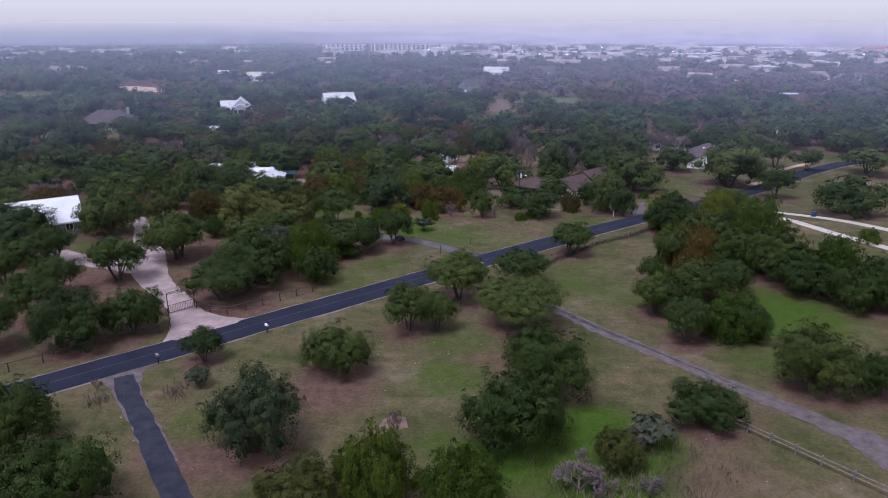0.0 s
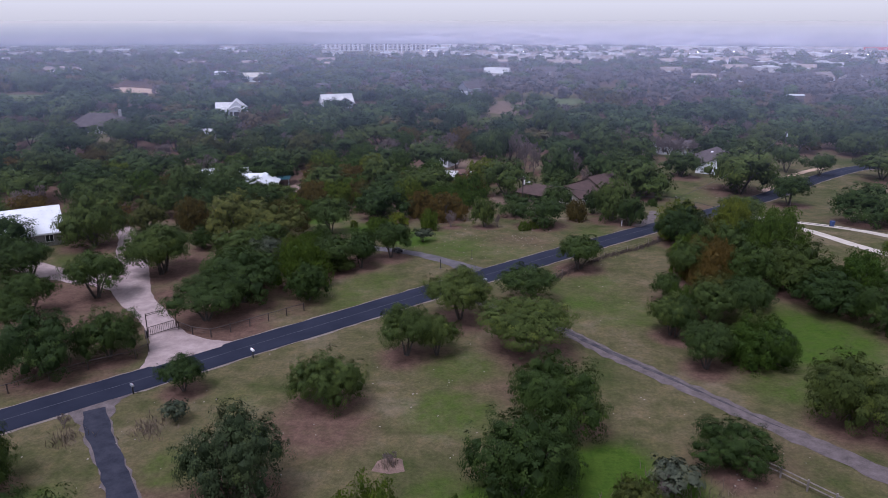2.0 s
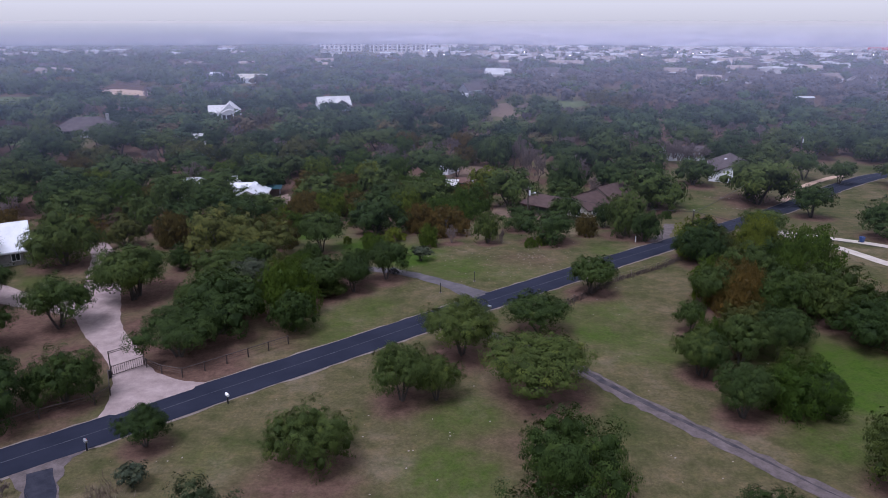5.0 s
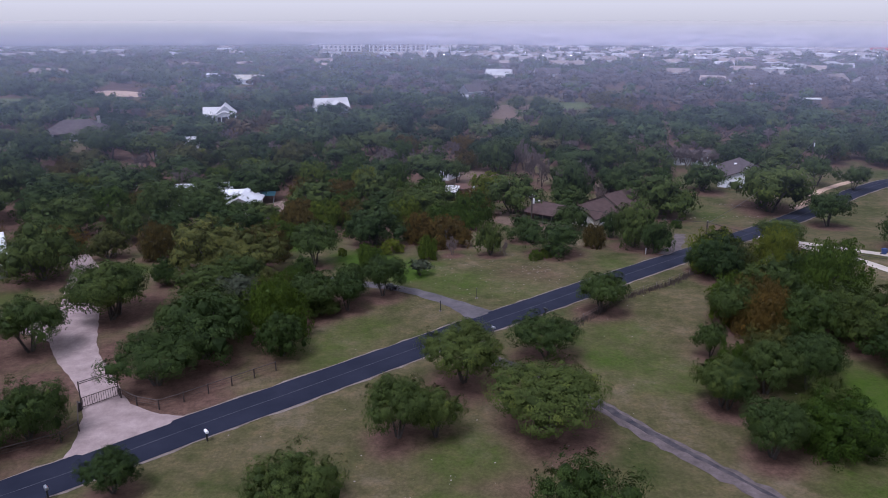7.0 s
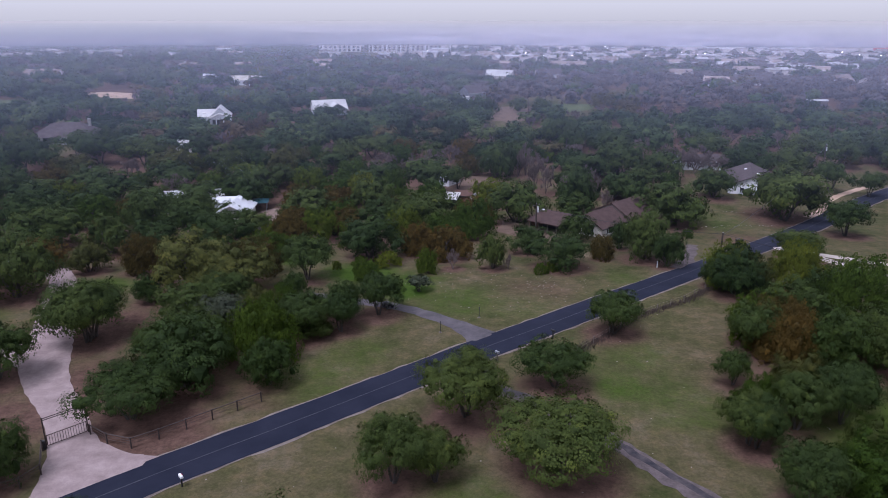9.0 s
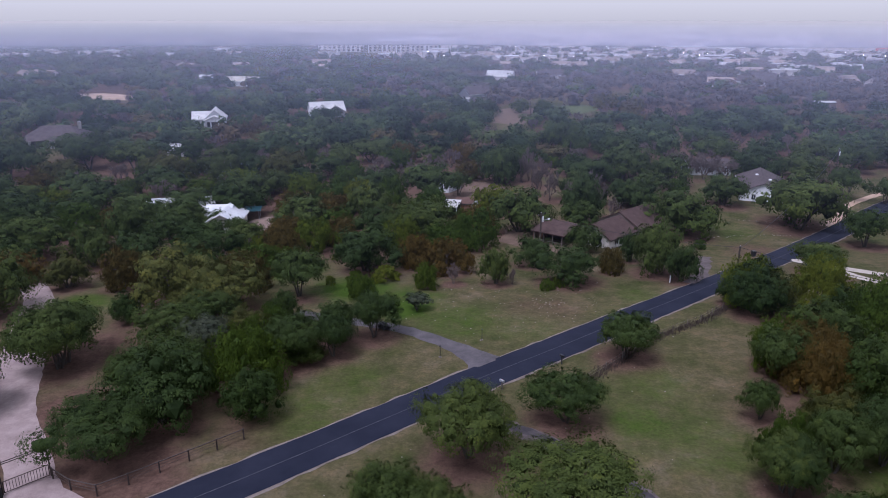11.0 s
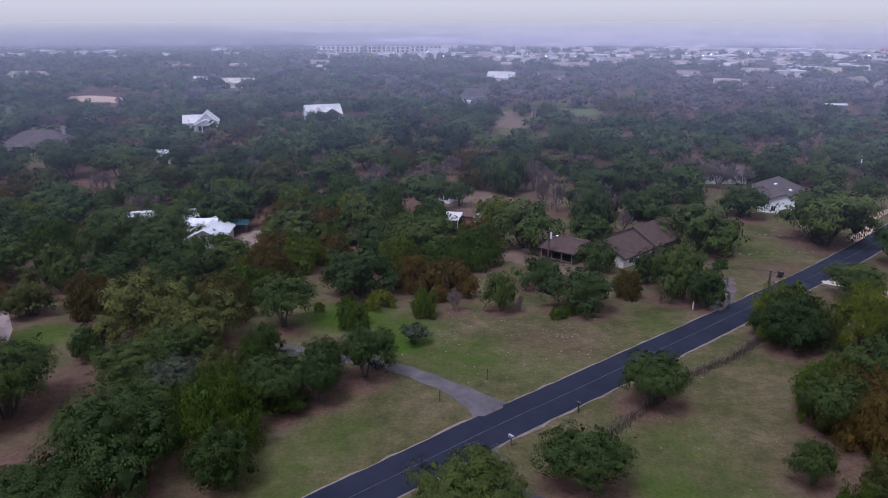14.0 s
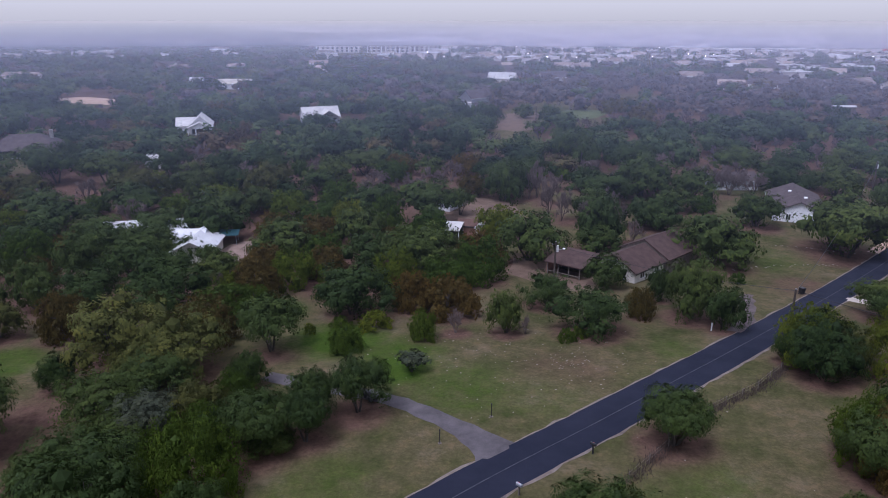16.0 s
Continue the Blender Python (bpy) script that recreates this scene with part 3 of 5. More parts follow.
def plant(kind, x, y, r, h):
    """One tree or shrub at (x, y), of crown radius r and height h."""
    plant_count[0] += 1
    i = plant_count[0]
    name, label, category = WORDS[kind]
    turn = (i * 137.5) % 360
    ob = base(name, pose(x, y, land(x, y), 0, 0, turn) @ Matrix.Diagonal((r, r, h, 1)), label, category, "trees and shrubs")
    look_of = {"bush": "cedar", "scrub": "sage", "twigs": "bare"}.get(kind, kind)
    if look_of == "bare":
        new("bare_crown", BARES[i % len(BARES)]).parent = ob
    else:
        shape = "cedar" if look_of in ("cedar", "rust") else "oak"
        new("trunk", TRUNKS[shape][i % len(TRUNKS[shape])]).parent = ob
        if kind in ("bush", "scrub"):
            tier = "bush"
        else:
            tier = "close" if y < 100 else "near" if y < 135 else "mid" if y < 180 else "far"
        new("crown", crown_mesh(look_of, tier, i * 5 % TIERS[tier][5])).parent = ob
    PLANTED.append((x, y, r))
    if kind not in ("bush", "scrub", "twigs"):
        LITTER.append((x, y - 0.1 * r, r * 1.1, 0.85))
    return ob


plant("full", -12.8, 75.7, 4.42, 6.2)
plant("juniper", -18.2, 59.5, 4.96, 8.4)
plant("dense", 11.5, 70.6, 5.41, 8.5)
plant("dense", 6.5, 60.2, 5.52, 8.2)
plant("cedar", -5.8, 51.4, 3.97, 7.2)
plant("cedar", 1.4, 49.6, 4.28, 6.6)
plant("dense", -12.6, 49.1, 4.22, 5.6)
plant("dense", -41.3, 59.6, 4.35, 7.5)
plant("dense", -33.1, 49.9, 5.53, 8.0)
plant("oak", -29.2, 78.3, 2.71, 4.3)
plant("scrub", -27.9, 71.9, 1.57, 2.4)
plant("twigs", -38.8, 70.6, 1.21, 2.2)
plant("oak", -4.7, 87.0, 3.82, 6.7)
plant("oak", -0.9, 87.1, 2.93, 5.3)
plant("oak", 2.2, 98.1, 5.11, 7.4)
plant("oak", 12.6, 104.3, 4.76, 5.7)
plant("oak", 10.7, 88.5, 6.58, 6.9)
plant("oak", 22.3, 118.7, 4.38, 6.0)
plant("oak", 32.8, 104.8, 2.35, 4.6)
plant("oak", 30.3, 92.3, 3.09, 5.7)
plant("oak", 35.7, 95.6, 3.55, 6.4)
plant("oak", 31.3, 83.5, 3.44, 6.2)
plant("dense", 38.8, 88.0, 3.08, 5.7)
plant("oak", 44.3, 100.8, 2.94, 4.9)
plant("oak", 39.5, 83.8, 2.63, 5.0)
plant("cedar", 38.0, 84.9, 5.28, 5.7)
plant("oak", 40.8, 96.7, 3.85, 6.7)
plant("oak", 29.8, 92.9, 3.21, 5.9)
plant("dense", 42.2, 71.8, 5.20, 7.7)
plant("dense", 47.7, 69.8, 3.20, 5.8)
plant("dense", 27.1, 64.2, 4.2, 4.3)
plant("dense", 16.2, 56.8, 2.5, 4.2)
plant("twigs", 12.0, 53.4, 4.4, 4.3)
plant("twigs", 13.4, 52.4, 4.0, 3.6)
plant("scrub", 20.3, 60.2, 2.6, 3.2)
plant("twigs", 19.2, 59.2, 3.0, 3.4)
plant("twigs", 18.0, 53.2, 2.86, 2.0)
plant("dense", 44.0, 133.0, 4.56, 7.8)
plant("dense", 45.4, 117.2, 5.07, 8.6)
plant("cedar", 55.4, 121.2, 5.75, 9.8)
plant("rust", 41.6, 113.4, 4.07, 7.3)
plant("dense", 46.0, 108.8, 4.51, 7.7)
plant("dense", 53.6, 107.6, 4.93, 8.2)
plant("cedar", 61.1, 104.5, 5.29, 7.5)
plant("dense", 64.6, 97.9, 4.10, 7.1)
plant("dense", 54.6, 100.5, 4.87, 6.7)
plant("dense", 59.2, 93.9, 4.38, 6.8)
plant("dense", 65.8, 92.0, 4.91, 7.0)
plant("cedar", 39.7, 116.2, 3.61, 6.5)
plant("oak", 63.5, 153.1, 5.22, 5.5)
plant("dense", 52.2, 111.5, 4.13, 7.1)
plant("rust", 43.0, 112.1, 4.28, 6.4)
plant("oak", 83.2, 173.5, 4.99, 8.1)
plant("full", 89.4, 151.3, 8.17, 9.0)
plant("oak", 109.2, 210.7, 3.97, 6.8)
plant("oak", 76.9, 187.3, 9.04, 11.5)
plant("bush", 79.0, 125.8, 2.45, 2.8)
plant("full", -46.9, 82.6, 5.4, 8.0)
plant("full", -41.3, 86.6, 4.1, 6.7)
plant("oak", -32.8, 97.6, 5.48, 6.3)
plant("oak", -45.9, 117.4, 6.10, 8.1)
plant("oak", -51.9, 106.1, 4.88, 7.5)
plant("oak", -56.8, 90.4, 4.02, 7.0)
plant("oak", -57.9, 99.1, 3.94, 6.4)
plant("oak", -68.6, 103.8, 5.46, 7.4)
plant("oak", -65.8, 112.9, 4.67, 7.2)
plant("oak", -56.7, 81.2, 4.01, 7.0)
plant("full", -73.8, 115.5, 5.6, 8.2)
plant("full", -64.0, 131.8, 6.31, 10.5)
plant("oak", -77.4, 108.6, 5.21, 7.9)
plant("olive", -39.2, 135.4, 7.60, 9.6)
plant("olive", -31.6, 133.3, 6.30, 8.2)
plant("full", -35.1, 122.8, 4.68, 5.7)
plant("sage", -29.0, 119.3, 4.17, 5.4)
plant("dense", -43.6, 129.5, 2.29, 4.5)
plant("rust", -50.3, 143.9, 4.03, 6.8)
plant("cedar", -22.4, 110.9, 4.8, 8.0)
plant("full", -31.5, 111.7, 5.55, 5.8)
plant("dense", -22.3, 130.2, 2.38, 4.7)
plant("cedar", -22.8, 126.2, 2.61, 3.9)
plant("oak", -18.3, 117.6, 4.35, 6.4)
plant("oak", -13.9, 124.0, 3.05, 5.6)
plant("oak", -9.3, 124.8, 3.70, 6.6)
plant("cedar", -12.6, 139.9, 2.45, 3.5)
plant("oak", -22.1, 140.3, 4.43, 7.6)
plant("bush", -18.3, 146.4, 1.00, 1.4)
plant("full", -13.6, 154.4, 6.82, 8.0)
plant("bush", -10.0, 148.0, 2.63, 2.7)
plant("bush", -14.5, 148.5, 1.71, 1.8)
plant("rust", -29.5, 162.2, 4.80, 6.6)
plant("cedar", -33.8, 163.0, 2.30, 4.1)
plant("cedar", -28.6, 157.7, 2.92, 3.7)
plant("cedar", 5.5, 171.5, 5.29, 7.6)
plant("cedar", -3.0, 143.9, 2.21, 4.4)
plant("rust", 0.5, 154.4, 4.95, 5.8)
plant("bare", 1.4, 146.4, 2.38, 4.7)
plant("full", 8.2, 146.5, 2.85, 6.6)
plant("twigs", 10.8, 146.1, 1.86, 4.0)
plant("full", 15.6, 158.4, 4.2, 5.4)
plant("full", 20.1, 147.9, 5.8, 6.6)
plant("bush", 16.0, 143.2, 1.35, 1.9)
plant("bush", 18.0, 145.0, 1.18, 1.7)
plant("rust", 27.9, 152.9, 2.32, 4.6)
plant("full", 35.5, 152.7, 5.23, 9.7)
plant("full", 38.2, 147.9, 3.29, 6.6)
plant("full", 15.9, 184.0, 7.8, 9.9)
plant("full", 29.7, 188.1, 5.63, 6.2)
plant("full", 32.2, 211.0, 4.89, 7.7)
plant("full", 26.2, 168.0, 4.2, 6.0)
plant("full", 46.1, 204.7, 5.33, 7.3)
plant("full", 49.2, 182.4, 8.2, 9.8)
plant("full", 67.8, 207.6, 6.07, 8.0)
plant("full", 77.1, 191.6, 8.60, 12.5)
plant("bush", 49.1, 170.1, 1.48, 1.8)
plant("oak", 62.1, 151.0, 2.90, 5.2)
plant("full", -61.5, 157.1, 4.81, 8.2)
plant("full", -60.0, 170.2, 5.14, 9.7)
plant("oak", -50.5, 167.1, 5.25, 8.4)
plant("oak", -44.5, 167.7, 4.33, 6.4)
plant("oak", -42.7, 180.4, 2.77, 4.2)
plant("oak", -58.7, 196.3, 6.25, 6.6)
plant("oak", -69.9, 194.4, 5.59, 5.9)
plant("full", -30.7, 187.1, 6.71, 7.0)
plant("full", -48.8, 208.0, 7.70, 8.1)
plant("cedar", -25.2, 168.2, 4.79, 6.4)
plant("cedar", -7.8, 164.8, 4.13, 7.4)
plant("rust", -5.1, 156.3, 3.35, 6.0)
plant("full", -13.9, 180.9, 5.34, 7.1)
plant("cedar", -4.8, 185.2, 6.06, 7.2)
plant("sage", -30.2, 190.0, 3.42, 5.9)
plant("bare", 23.8, 215.8, 4.01, 10.6)
plant("bare", 21.1, 231.6, 3.66, 10.2)
plant("oak", 3.5, 216.2, 3.70, 6.6)
plant("bare", 30.4, 206.6, 3.17, 8.8)
plant("full", 30.3, 192.3, 5.20, 10.9)
plant("full", 45.5, 205.2, 4.75, 7.6)
plant("full", 49.9, 234.5, 9.77, 11.3)
plant("full", 40.3, 268.7, 7.95, 11.7)
plant("full", 15.3, 229.9, 6.19, 10.7)
plant("bare", 25.0, 225.9, 4.76, 10.6)
plant("bare", 70.0, 238.9, 6.39, 10.9)
plant("full", 36.1, 378.8, 5.34, 7.1)
plant("full", 44.6, 360.1, 5.93, 8.8)
plant("full", 21.1, 365.7, 5.13, 7.7)
plant("full", -47.4, 183.6, 3.00, 5.0)
plant("full", -56.7, 189.6, 5.98, 6.4)
plant("full", -136.9, 261.4, 6.37, 9.2)
plant("bare", -151.0, 316.7, 5.59, 9.7)
plant("full", -112.0, 268.3, 5.81, 9.5)
plant("oak", -126.5, 251.2, 4.34, 7.5)
plant("bare", -146.8, 313.3, 7.54, 10.8)
plant("full", -54.7, 181.2, 4.58, 6.0)
plant("full", -51.4, 184.0, 2.80, 4.4)
plant("full", -17.1, 191.7, 5.71, 8.7)
plant("bare", 37.8, 206.7, 3.18, 7.6)
plant("bare", 65.3, 241.8, 5.41, 9.8)
plant("bare", 73.1, 236.6, 6.02, 8.7)
plant("scrub", -4.0, 134.1, 1.92, 2.8)
plant("bare", -35.2, 164.2, 2.34, 5.1)
plant("twigs", 52.7, 186.1, 5.85, 3.7)
plant("twigs", -5.1, 64.4, 1.37, 1.8)
plant("bare", -19.9, 232.3, 5.16, 7.0)
plant("bare", -10.8, 235.2, 4.49, 6.5)
plant("bare", -3.3, 218.7, 4.10, 6.6)
plant("bare", -42.4, 241.4, 4.63, 6.7)
plant("cedar", -19.9, 199.1, 4.66, 7.8)
plant("cedar", -12.0, 203.2, 4.79, 8.0)
plant("oak", 124.9, 206.2, 7.78, 8.2)
plant("oak", 101.9, 215.8, 4.95, 8.4)
plant("dense", 42.3, 136.8, 2.49, 4.8)
plant("dense", 46.5, 133.8, 3.44, 6.2)
plant("dense", -59.5, 144.6, 3.88, 5.9)
plant("dense", -25.0, 121.1, 3.24, 5.9)
plant("dense", -22.3, 118.1, 2.69, 5.1)
plant("dense", -17.3, 117.8, 2.84, 3.0)
plant("olive", -33.8, 128.9, 3.57, 6.4)
plant("oak", -31.5, 116.5, 3.05, 4.9)
plant("oak", -35.2, 109.8, 2.88, 5.1)
plant("oak", -46.1, 116.0, 5.24, 8.5)
plant("oak", -32.0, 126.8, 4.58, 6.0)
plant("dense", -20.1, 104.9, 3.31, 6.0)
plant("full", -29.4, 104.3, 5.7, 8.4)
plant("oak", -13.8, 119.3, 3.11, 5.7)
plant("oak", -63.3, 183.7, 5.56, 6.8)
plant("full", 42.5, 205.9, 5.06, 7.0)
plant("full", 33.2, 160.7, 2.49, 6.0)
plant("cedar", 53.1, 133.2, 4.84, 8.3)
plant("dense", 55.0, 126.9, 3.74, 6.6)
plant("oak", 39.4, 113.1, 3.99, 7.0)
plant("dense", 37.3, 99.8, 3.63, 6.5)
plant("cedar", 32.2, 97.2, 2.71, 5.2)
plant("rust", 41.4, 109.4, 3.88, 7.0)
plant("cedar", 44.9, 136.4, 4.55, 7.3)
plant("full", 43.7, 231.8, 5.14, 7.2)
plant("full", 87.4, 240.9, 6.94, 7.4)
plant("full", 53.3, 218.8, 5.47, 5.8)
plant("full", 101.4, 238.0, 7.59, 8.8)
plant("full", 15.5, 231.8, 5.14, 7.2)
plant("full", 36.3, 240.8, 4.62, 6.8)
plant("bare", 37.7, 194.9, 3.83, 6.3)
plant("oak", -64.1, 184.5, 5.08, 7.7)
plant("oak", -56.3, 183.1, 5.24, 7.4)
plant("oak", -58.0, 197.4, 4.52, 5.7)
plant("bare", 23.4, 232.8, 4.32, 12.8)
plant("bare", 26.0, 211.0, 4.29, 10.8)
plant("bare", -18.1, 240.7, 7.19, 8.0)
plant("bare", -6.6, 232.0, 6.05, 8.7)
plant("bare", 75.8, 242.3, 7.23, 10.0)
plant("bare", 38.7, 216.6, 4.02, 9.0)
plant("bare", -35.5, 253.9, 5.70, 8.7)
plant("bare", 114.9, 273.8, 7.20, 10.0)
plant("bare", -53.7, 249.5, 6.53, 7.9)
plant("bare", 64.1, 264.9, 5.96, 8.7)
plant("bare", 1.9, 251.3, 6.58, 8.1)
plant("bare", 78.9, 236.1, 7.05, 8.4)
plant("bare", -91.4, 256.5, 7.69, 7.2)
plant("bare", -93.7, 222.2, 5.79, 7.1)
plant("oak", -54.7, 184.2, 5.64, 5.9)

# the edge of the woods
OPEN_EDGE = [(-0.95, 112), (-0.66, 118), (-0.56, 132), (-0.45, 138), (-0.33, 139), (-0.2, 141), (-0.12, 146), (-0.06, 150), (-0.02, 154), (0.02, 160), (0.05, 190), (0.08, 225), (0.12, 240), (0.17, 205), (0.25, 215), (0.33, 228), (0.4, 245), (0.48, 245), (0.62, 240), (0.95, 170)]
CLEAR = [(8, 217, 14), (34, 376, 18), (30, 352, 15), (25, 330, 12), (27, 310, 9), (62, 392, 15), (58, 372, 12), (38, 394, 12), (-39, 188, 6), (-172, 408, 18), (-220, 358, 30), (-150, 270, 11), (-83, 136, 11), (-47, 187, 9), (-47, 180, 6), (-42, 181, 5), (-28, 160, 7), (-24, 153, 6), (-22, 146, 5), (-61, 196, 8), (-57, 189, 4), (31, 175, 12), (22, 176, 8), (82, 220, 13), (78, 243, 10),
         (-96, 333, 13), (-52, 365, 15), (-131, 510, 20), (-133, 284, 13), (-86, 270, 5), (9, 410, 7), (15, 430, 8), (191, 401, 8), (0, 226, 5), (-25, 150, 8), (106, 213, 14), (128, 222, 14), (160, 226, 10), (4, 199, 7), (8, 190, 6), (4, 192, 4), (60, 430, 20), (110, 470, 22), (20, 300, 3), (-95, 1095, 100), (-131, 270, 8), (-205, 332, 20), (-225, 330, 18), (-168, 391, 13), (-172, 384, 14), (-96, 325, 6), (-93, 321, 8), (-128, 262, 8), (-52, 356, 6)]
edge_x, edge_y = np.array(OPEN_EDGE).T


def wild_trees(y0, y1, cell, seed):
    """Single trees that fill the edge of the woods between those set one by one, crown beside crown."""
    rnd2 = random.Random(seed)
    stand = [(x, y, 0.85 * r) for x, y, r in PLANTED]
    spots = []
    y = y0
    while y < y1:
        x = -0.66 * y - 10
        while x < 0.66 * y + 10:
            spots.append((x + rnd2.uniform(-0.5, 0.5) * cell, y + rnd2.uniform(-0.5, 0.5) * cell, rnd2.uniform(4.2, 7.8)))
            x += cell
        y += cell
    rnd2.shuffle(spots)
    spots.sort(key=lambda q: -round(q[2]))
    for px, py, r in spots:
        pick = rnd2.random()
        grey = noise.noise(Vector((px * 0.016 + 7, py * 0.022, 9.0))) + 0.35 * rnd2.uniform(-1, 1)
        kind = "bare" if grey > 0.36 else "rust" if pick < 0.06 else "cedar" if pick < 0.2 else "dense" if pick < 0.42 else "oak" if pick < 0.66 else "full"
        if -40 < px < 12 and py < 205:
            kind = "rust" if pick < 0.22 else "cedar" if pick < 0.7 else "full"
        if kind in ("rust", "cedar"):
            r *= 0.72
        if py < np.interp(px / py, edge_x, edge_y) or any((px - a) ** 2 + (py - b) ** 2 < c * c for a, b, c in CLEAR):
            continue
        if any((px - a) ** 2 + (py - b) ** 2 < (0.74 * (c + r)) ** 2 for a, b, c in stand):
            continue
        stand.append((px, py, r))
        plant(kind, px, py, r, r * rnd2.uniform(0.98, 1.3))


wild_trees(112, 262, 4.2, 20)

# green turf, and fallen leaves away from the plants
LUSH += [(20, 60, 5, 0.8), (9, 60, 6, 0.9), (0, 60, 4, 0.5), (14, 56, 8, 1.0), (15, 63, 6, 1.0), (4, 57, 6, 0.9), (2, 84, 7, 0.45), (1, 74, 7, 0.5), (47, 92, 13, 0.72), (40, 80, 8, 0.5), (-16, 106, 8, 0.42), (-11, 113, 6, 0.4)]
LUSH += [(-6, 135, 5, 0.9), (-53, 136.5, 6, 0.6), (-14, 144, 8, 0.8), (20, 104, 5, 0.5), (24, 103, 10, 0.3), (17, 98, 5, 0.3), (-25, 64, 5, 0.5), (-22, 76, 5, 0.3), (60, 185, 12, 0.35), (-27, 155, 7, 0.9), (-64, 124, 5, 0.4), (30, 140, 6, 0.4), (-150, 270, 14, 1.0), (-36, 58, 5, 0.5), (20, 108, 9, 0.3)]
LUSH += [(2, 130, 9, 0.45), (-6, 139, 8, 0.6), (11, 128, 8, 0.35), (26, 132, 7, 0.3), (26, 100, 8, 0.4), (-14, 109, 7, 0.4), (24, 112, 6, 0.4)]
LITTER += [(-43, 123, 6, 0.7), (-38, 104, 10, 0.9), (-46, 96, 8, 0.8), (-20, 103, 6, 0.5), (-13, 71, 7, 0.7), (5, 78, 6, 0.5), (-30, 95, 8, 0.9), (30, 66, 8, 0.35), (-23, 60, 9, 0.7), (60, 168, 9, 0.5), (24, 55, 10, 0.4), (60, 112, 12, 0.8), (38, 104, 10, 0.6), (-58, 104, 12, 0.8), (-40, 79, 6, 0.5), (14, 135, 8, 0.4)]
ground_sheet()

# ---- roads and drives ----
ROAD = [(-159.85, -20.18), (-99.85, 27.82), (-69.85, 51.82), (-44.85, 72.82), (-33.25, 82.22), (-26.55, 88.02), (-15.25, 97.22), (-2.55, 107.82), (6.05, 115.02), (18.75, 125.12), (37.15, 140.82), (58.25, 160.42), (81.15, 182.82), (102.55, 203.12), (115.65, 214.02), (127.15, 221.82), (141.15, 225.82), (165.15, 225.82), (200.15, 219.82)]
strip("road_shoulder", ROAD, 5.8, 0.05, EDGE, "pale bare strip of earth along the road", "road shoulder", 0.2, 4, 1.5)
strip("road", ROAD, 5.25, 0.09, ASPHALT, "narrow road of fresh dark asphalt", "road", 0.05, 4, 1.5)
strip("road_marking", ROAD, 0.10, 0.13, ROAD_PAINT, "thin faded line along the middle of the road", "road marking", 0.02, 1, 1.5)
strip("drive_edge", [(-38.8, 77.6), (-38.0, 75.2), (-36.6, 72.6), (-34.7, 69.5), (-32.9, 66.9), (-30.1, 62.7), (-26.3, 56.9)], [9.4, 6.0, 3.5, 2.75, 2.55, 2.6, 2.65], 0.055, MAUVE_GRIT, "dusty worn edge where the drive meets the road", "driveway", 0.25, 4, 0.9)
strip("drive_1", [(-37.4, 74.2), (-36.1, 71.8), (-34.7, 69.5), (-32.9, 66.9), (-30.1, 62.7), (-27.7, 59.0), (-25.0, 54.8), (-22.6, 51.0), (-18, 44), (-10, 30)], [2.0, 2.5, 2.35, 2.25, 2.3, 2.4, 2.45, 2.45, 2.4, 2.4], 0.085, DUSK_ASPHALT, "patched dark asphalt drive", "driveway", 0.12, 4, 1.2)
strip("drive_2", [(-31.0, 86.0), (-33.3, 88.6), (-36.0, 92.0), (-38.3, 95.5), (-41.0, 99.3), (-45.7, 105.3), (-49.4, 112), (-53, 121), (-57, 130), (-60.5, 138), (-66, 146)], [14.0, 8.6, 4.9, 4.1, 4.1, 4.8, 5.8, 5.3, 4.6, 4.0, 4.0], 0.07, GRAVEL, "pale pinkish gravel drive leading in through a gate", "driveway", 0.12, 6, 1.2)
strip("drive_3", [(-49, 111), (-55, 113.5), (-63, 116), (-72, 121)], [6, 5, 4.5, 5], 0.066, GRAVEL, "pale gravel branch of the drive towards a house", "driveway", 0.25, 4, 1.2)
strip("drive_4", [(5.2, 117.0), (3.6, 119.2), (-0.4, 123.2), (-6.0, 127.2), (-12, 129.5), (-17, 131.2), (-21, 133.0)], [5.6, 3.6, 2.5, 2.3, 2.3, 2.3, 2.3], 0.07, OLD_ASPHALT, "weathered grey asphalt drive", "driveway", 0.15, 4, 1.2)
strip("track", [(3.8, 111.2), (4.4, 107), (6.0, 103.6), (10.2, 100.6), (16.0, 94.0), (20.0, 88.2), (24.6, 82.5), (28.6, 77.4), (32.6, 72.2), (36.7, 67.5), (40.25, 63.0), (42.2, 59.8), (45, 50)], [2.8, 2.3, 2.2, 2.2, 2.2, 2.2, 2.3, 2.35, 2.4, 2.6, 2.7, 4.2, 5.0], 0.06, MAUVE_GRIT, "dusty crumbling edge of a narrow track", "track", 0.3, 5, 1.0)
strip("track", [(4.2, 108.6), (4.7, 106.4), (6.2, 103.8), (10.35, 100.75), (16.15, 94.1), (20.2, 88.4), (24.85, 82.7), (28.9, 77.6), (32.9, 72.45), (35.0, 70.0)], [1.6, 1.4, 1.3, 1.2, 1.0, 0.85, 0.6, 0.35, 0.2, 0.1], 0.085, TRACK_TAR, "narrow worn track of crumbling asphalt and gravel", "track", 0.16, 4, 1.0)
strip("drive_5", [(62, 163), (69, 156.5), (75.1, 151.2), (81.7, 145.1), (87.3, 135.6), (92, 124)], 2.6, 0.07, CONCRETE, "pale concrete drive", "driveway", 0.08, 3, 1.5)
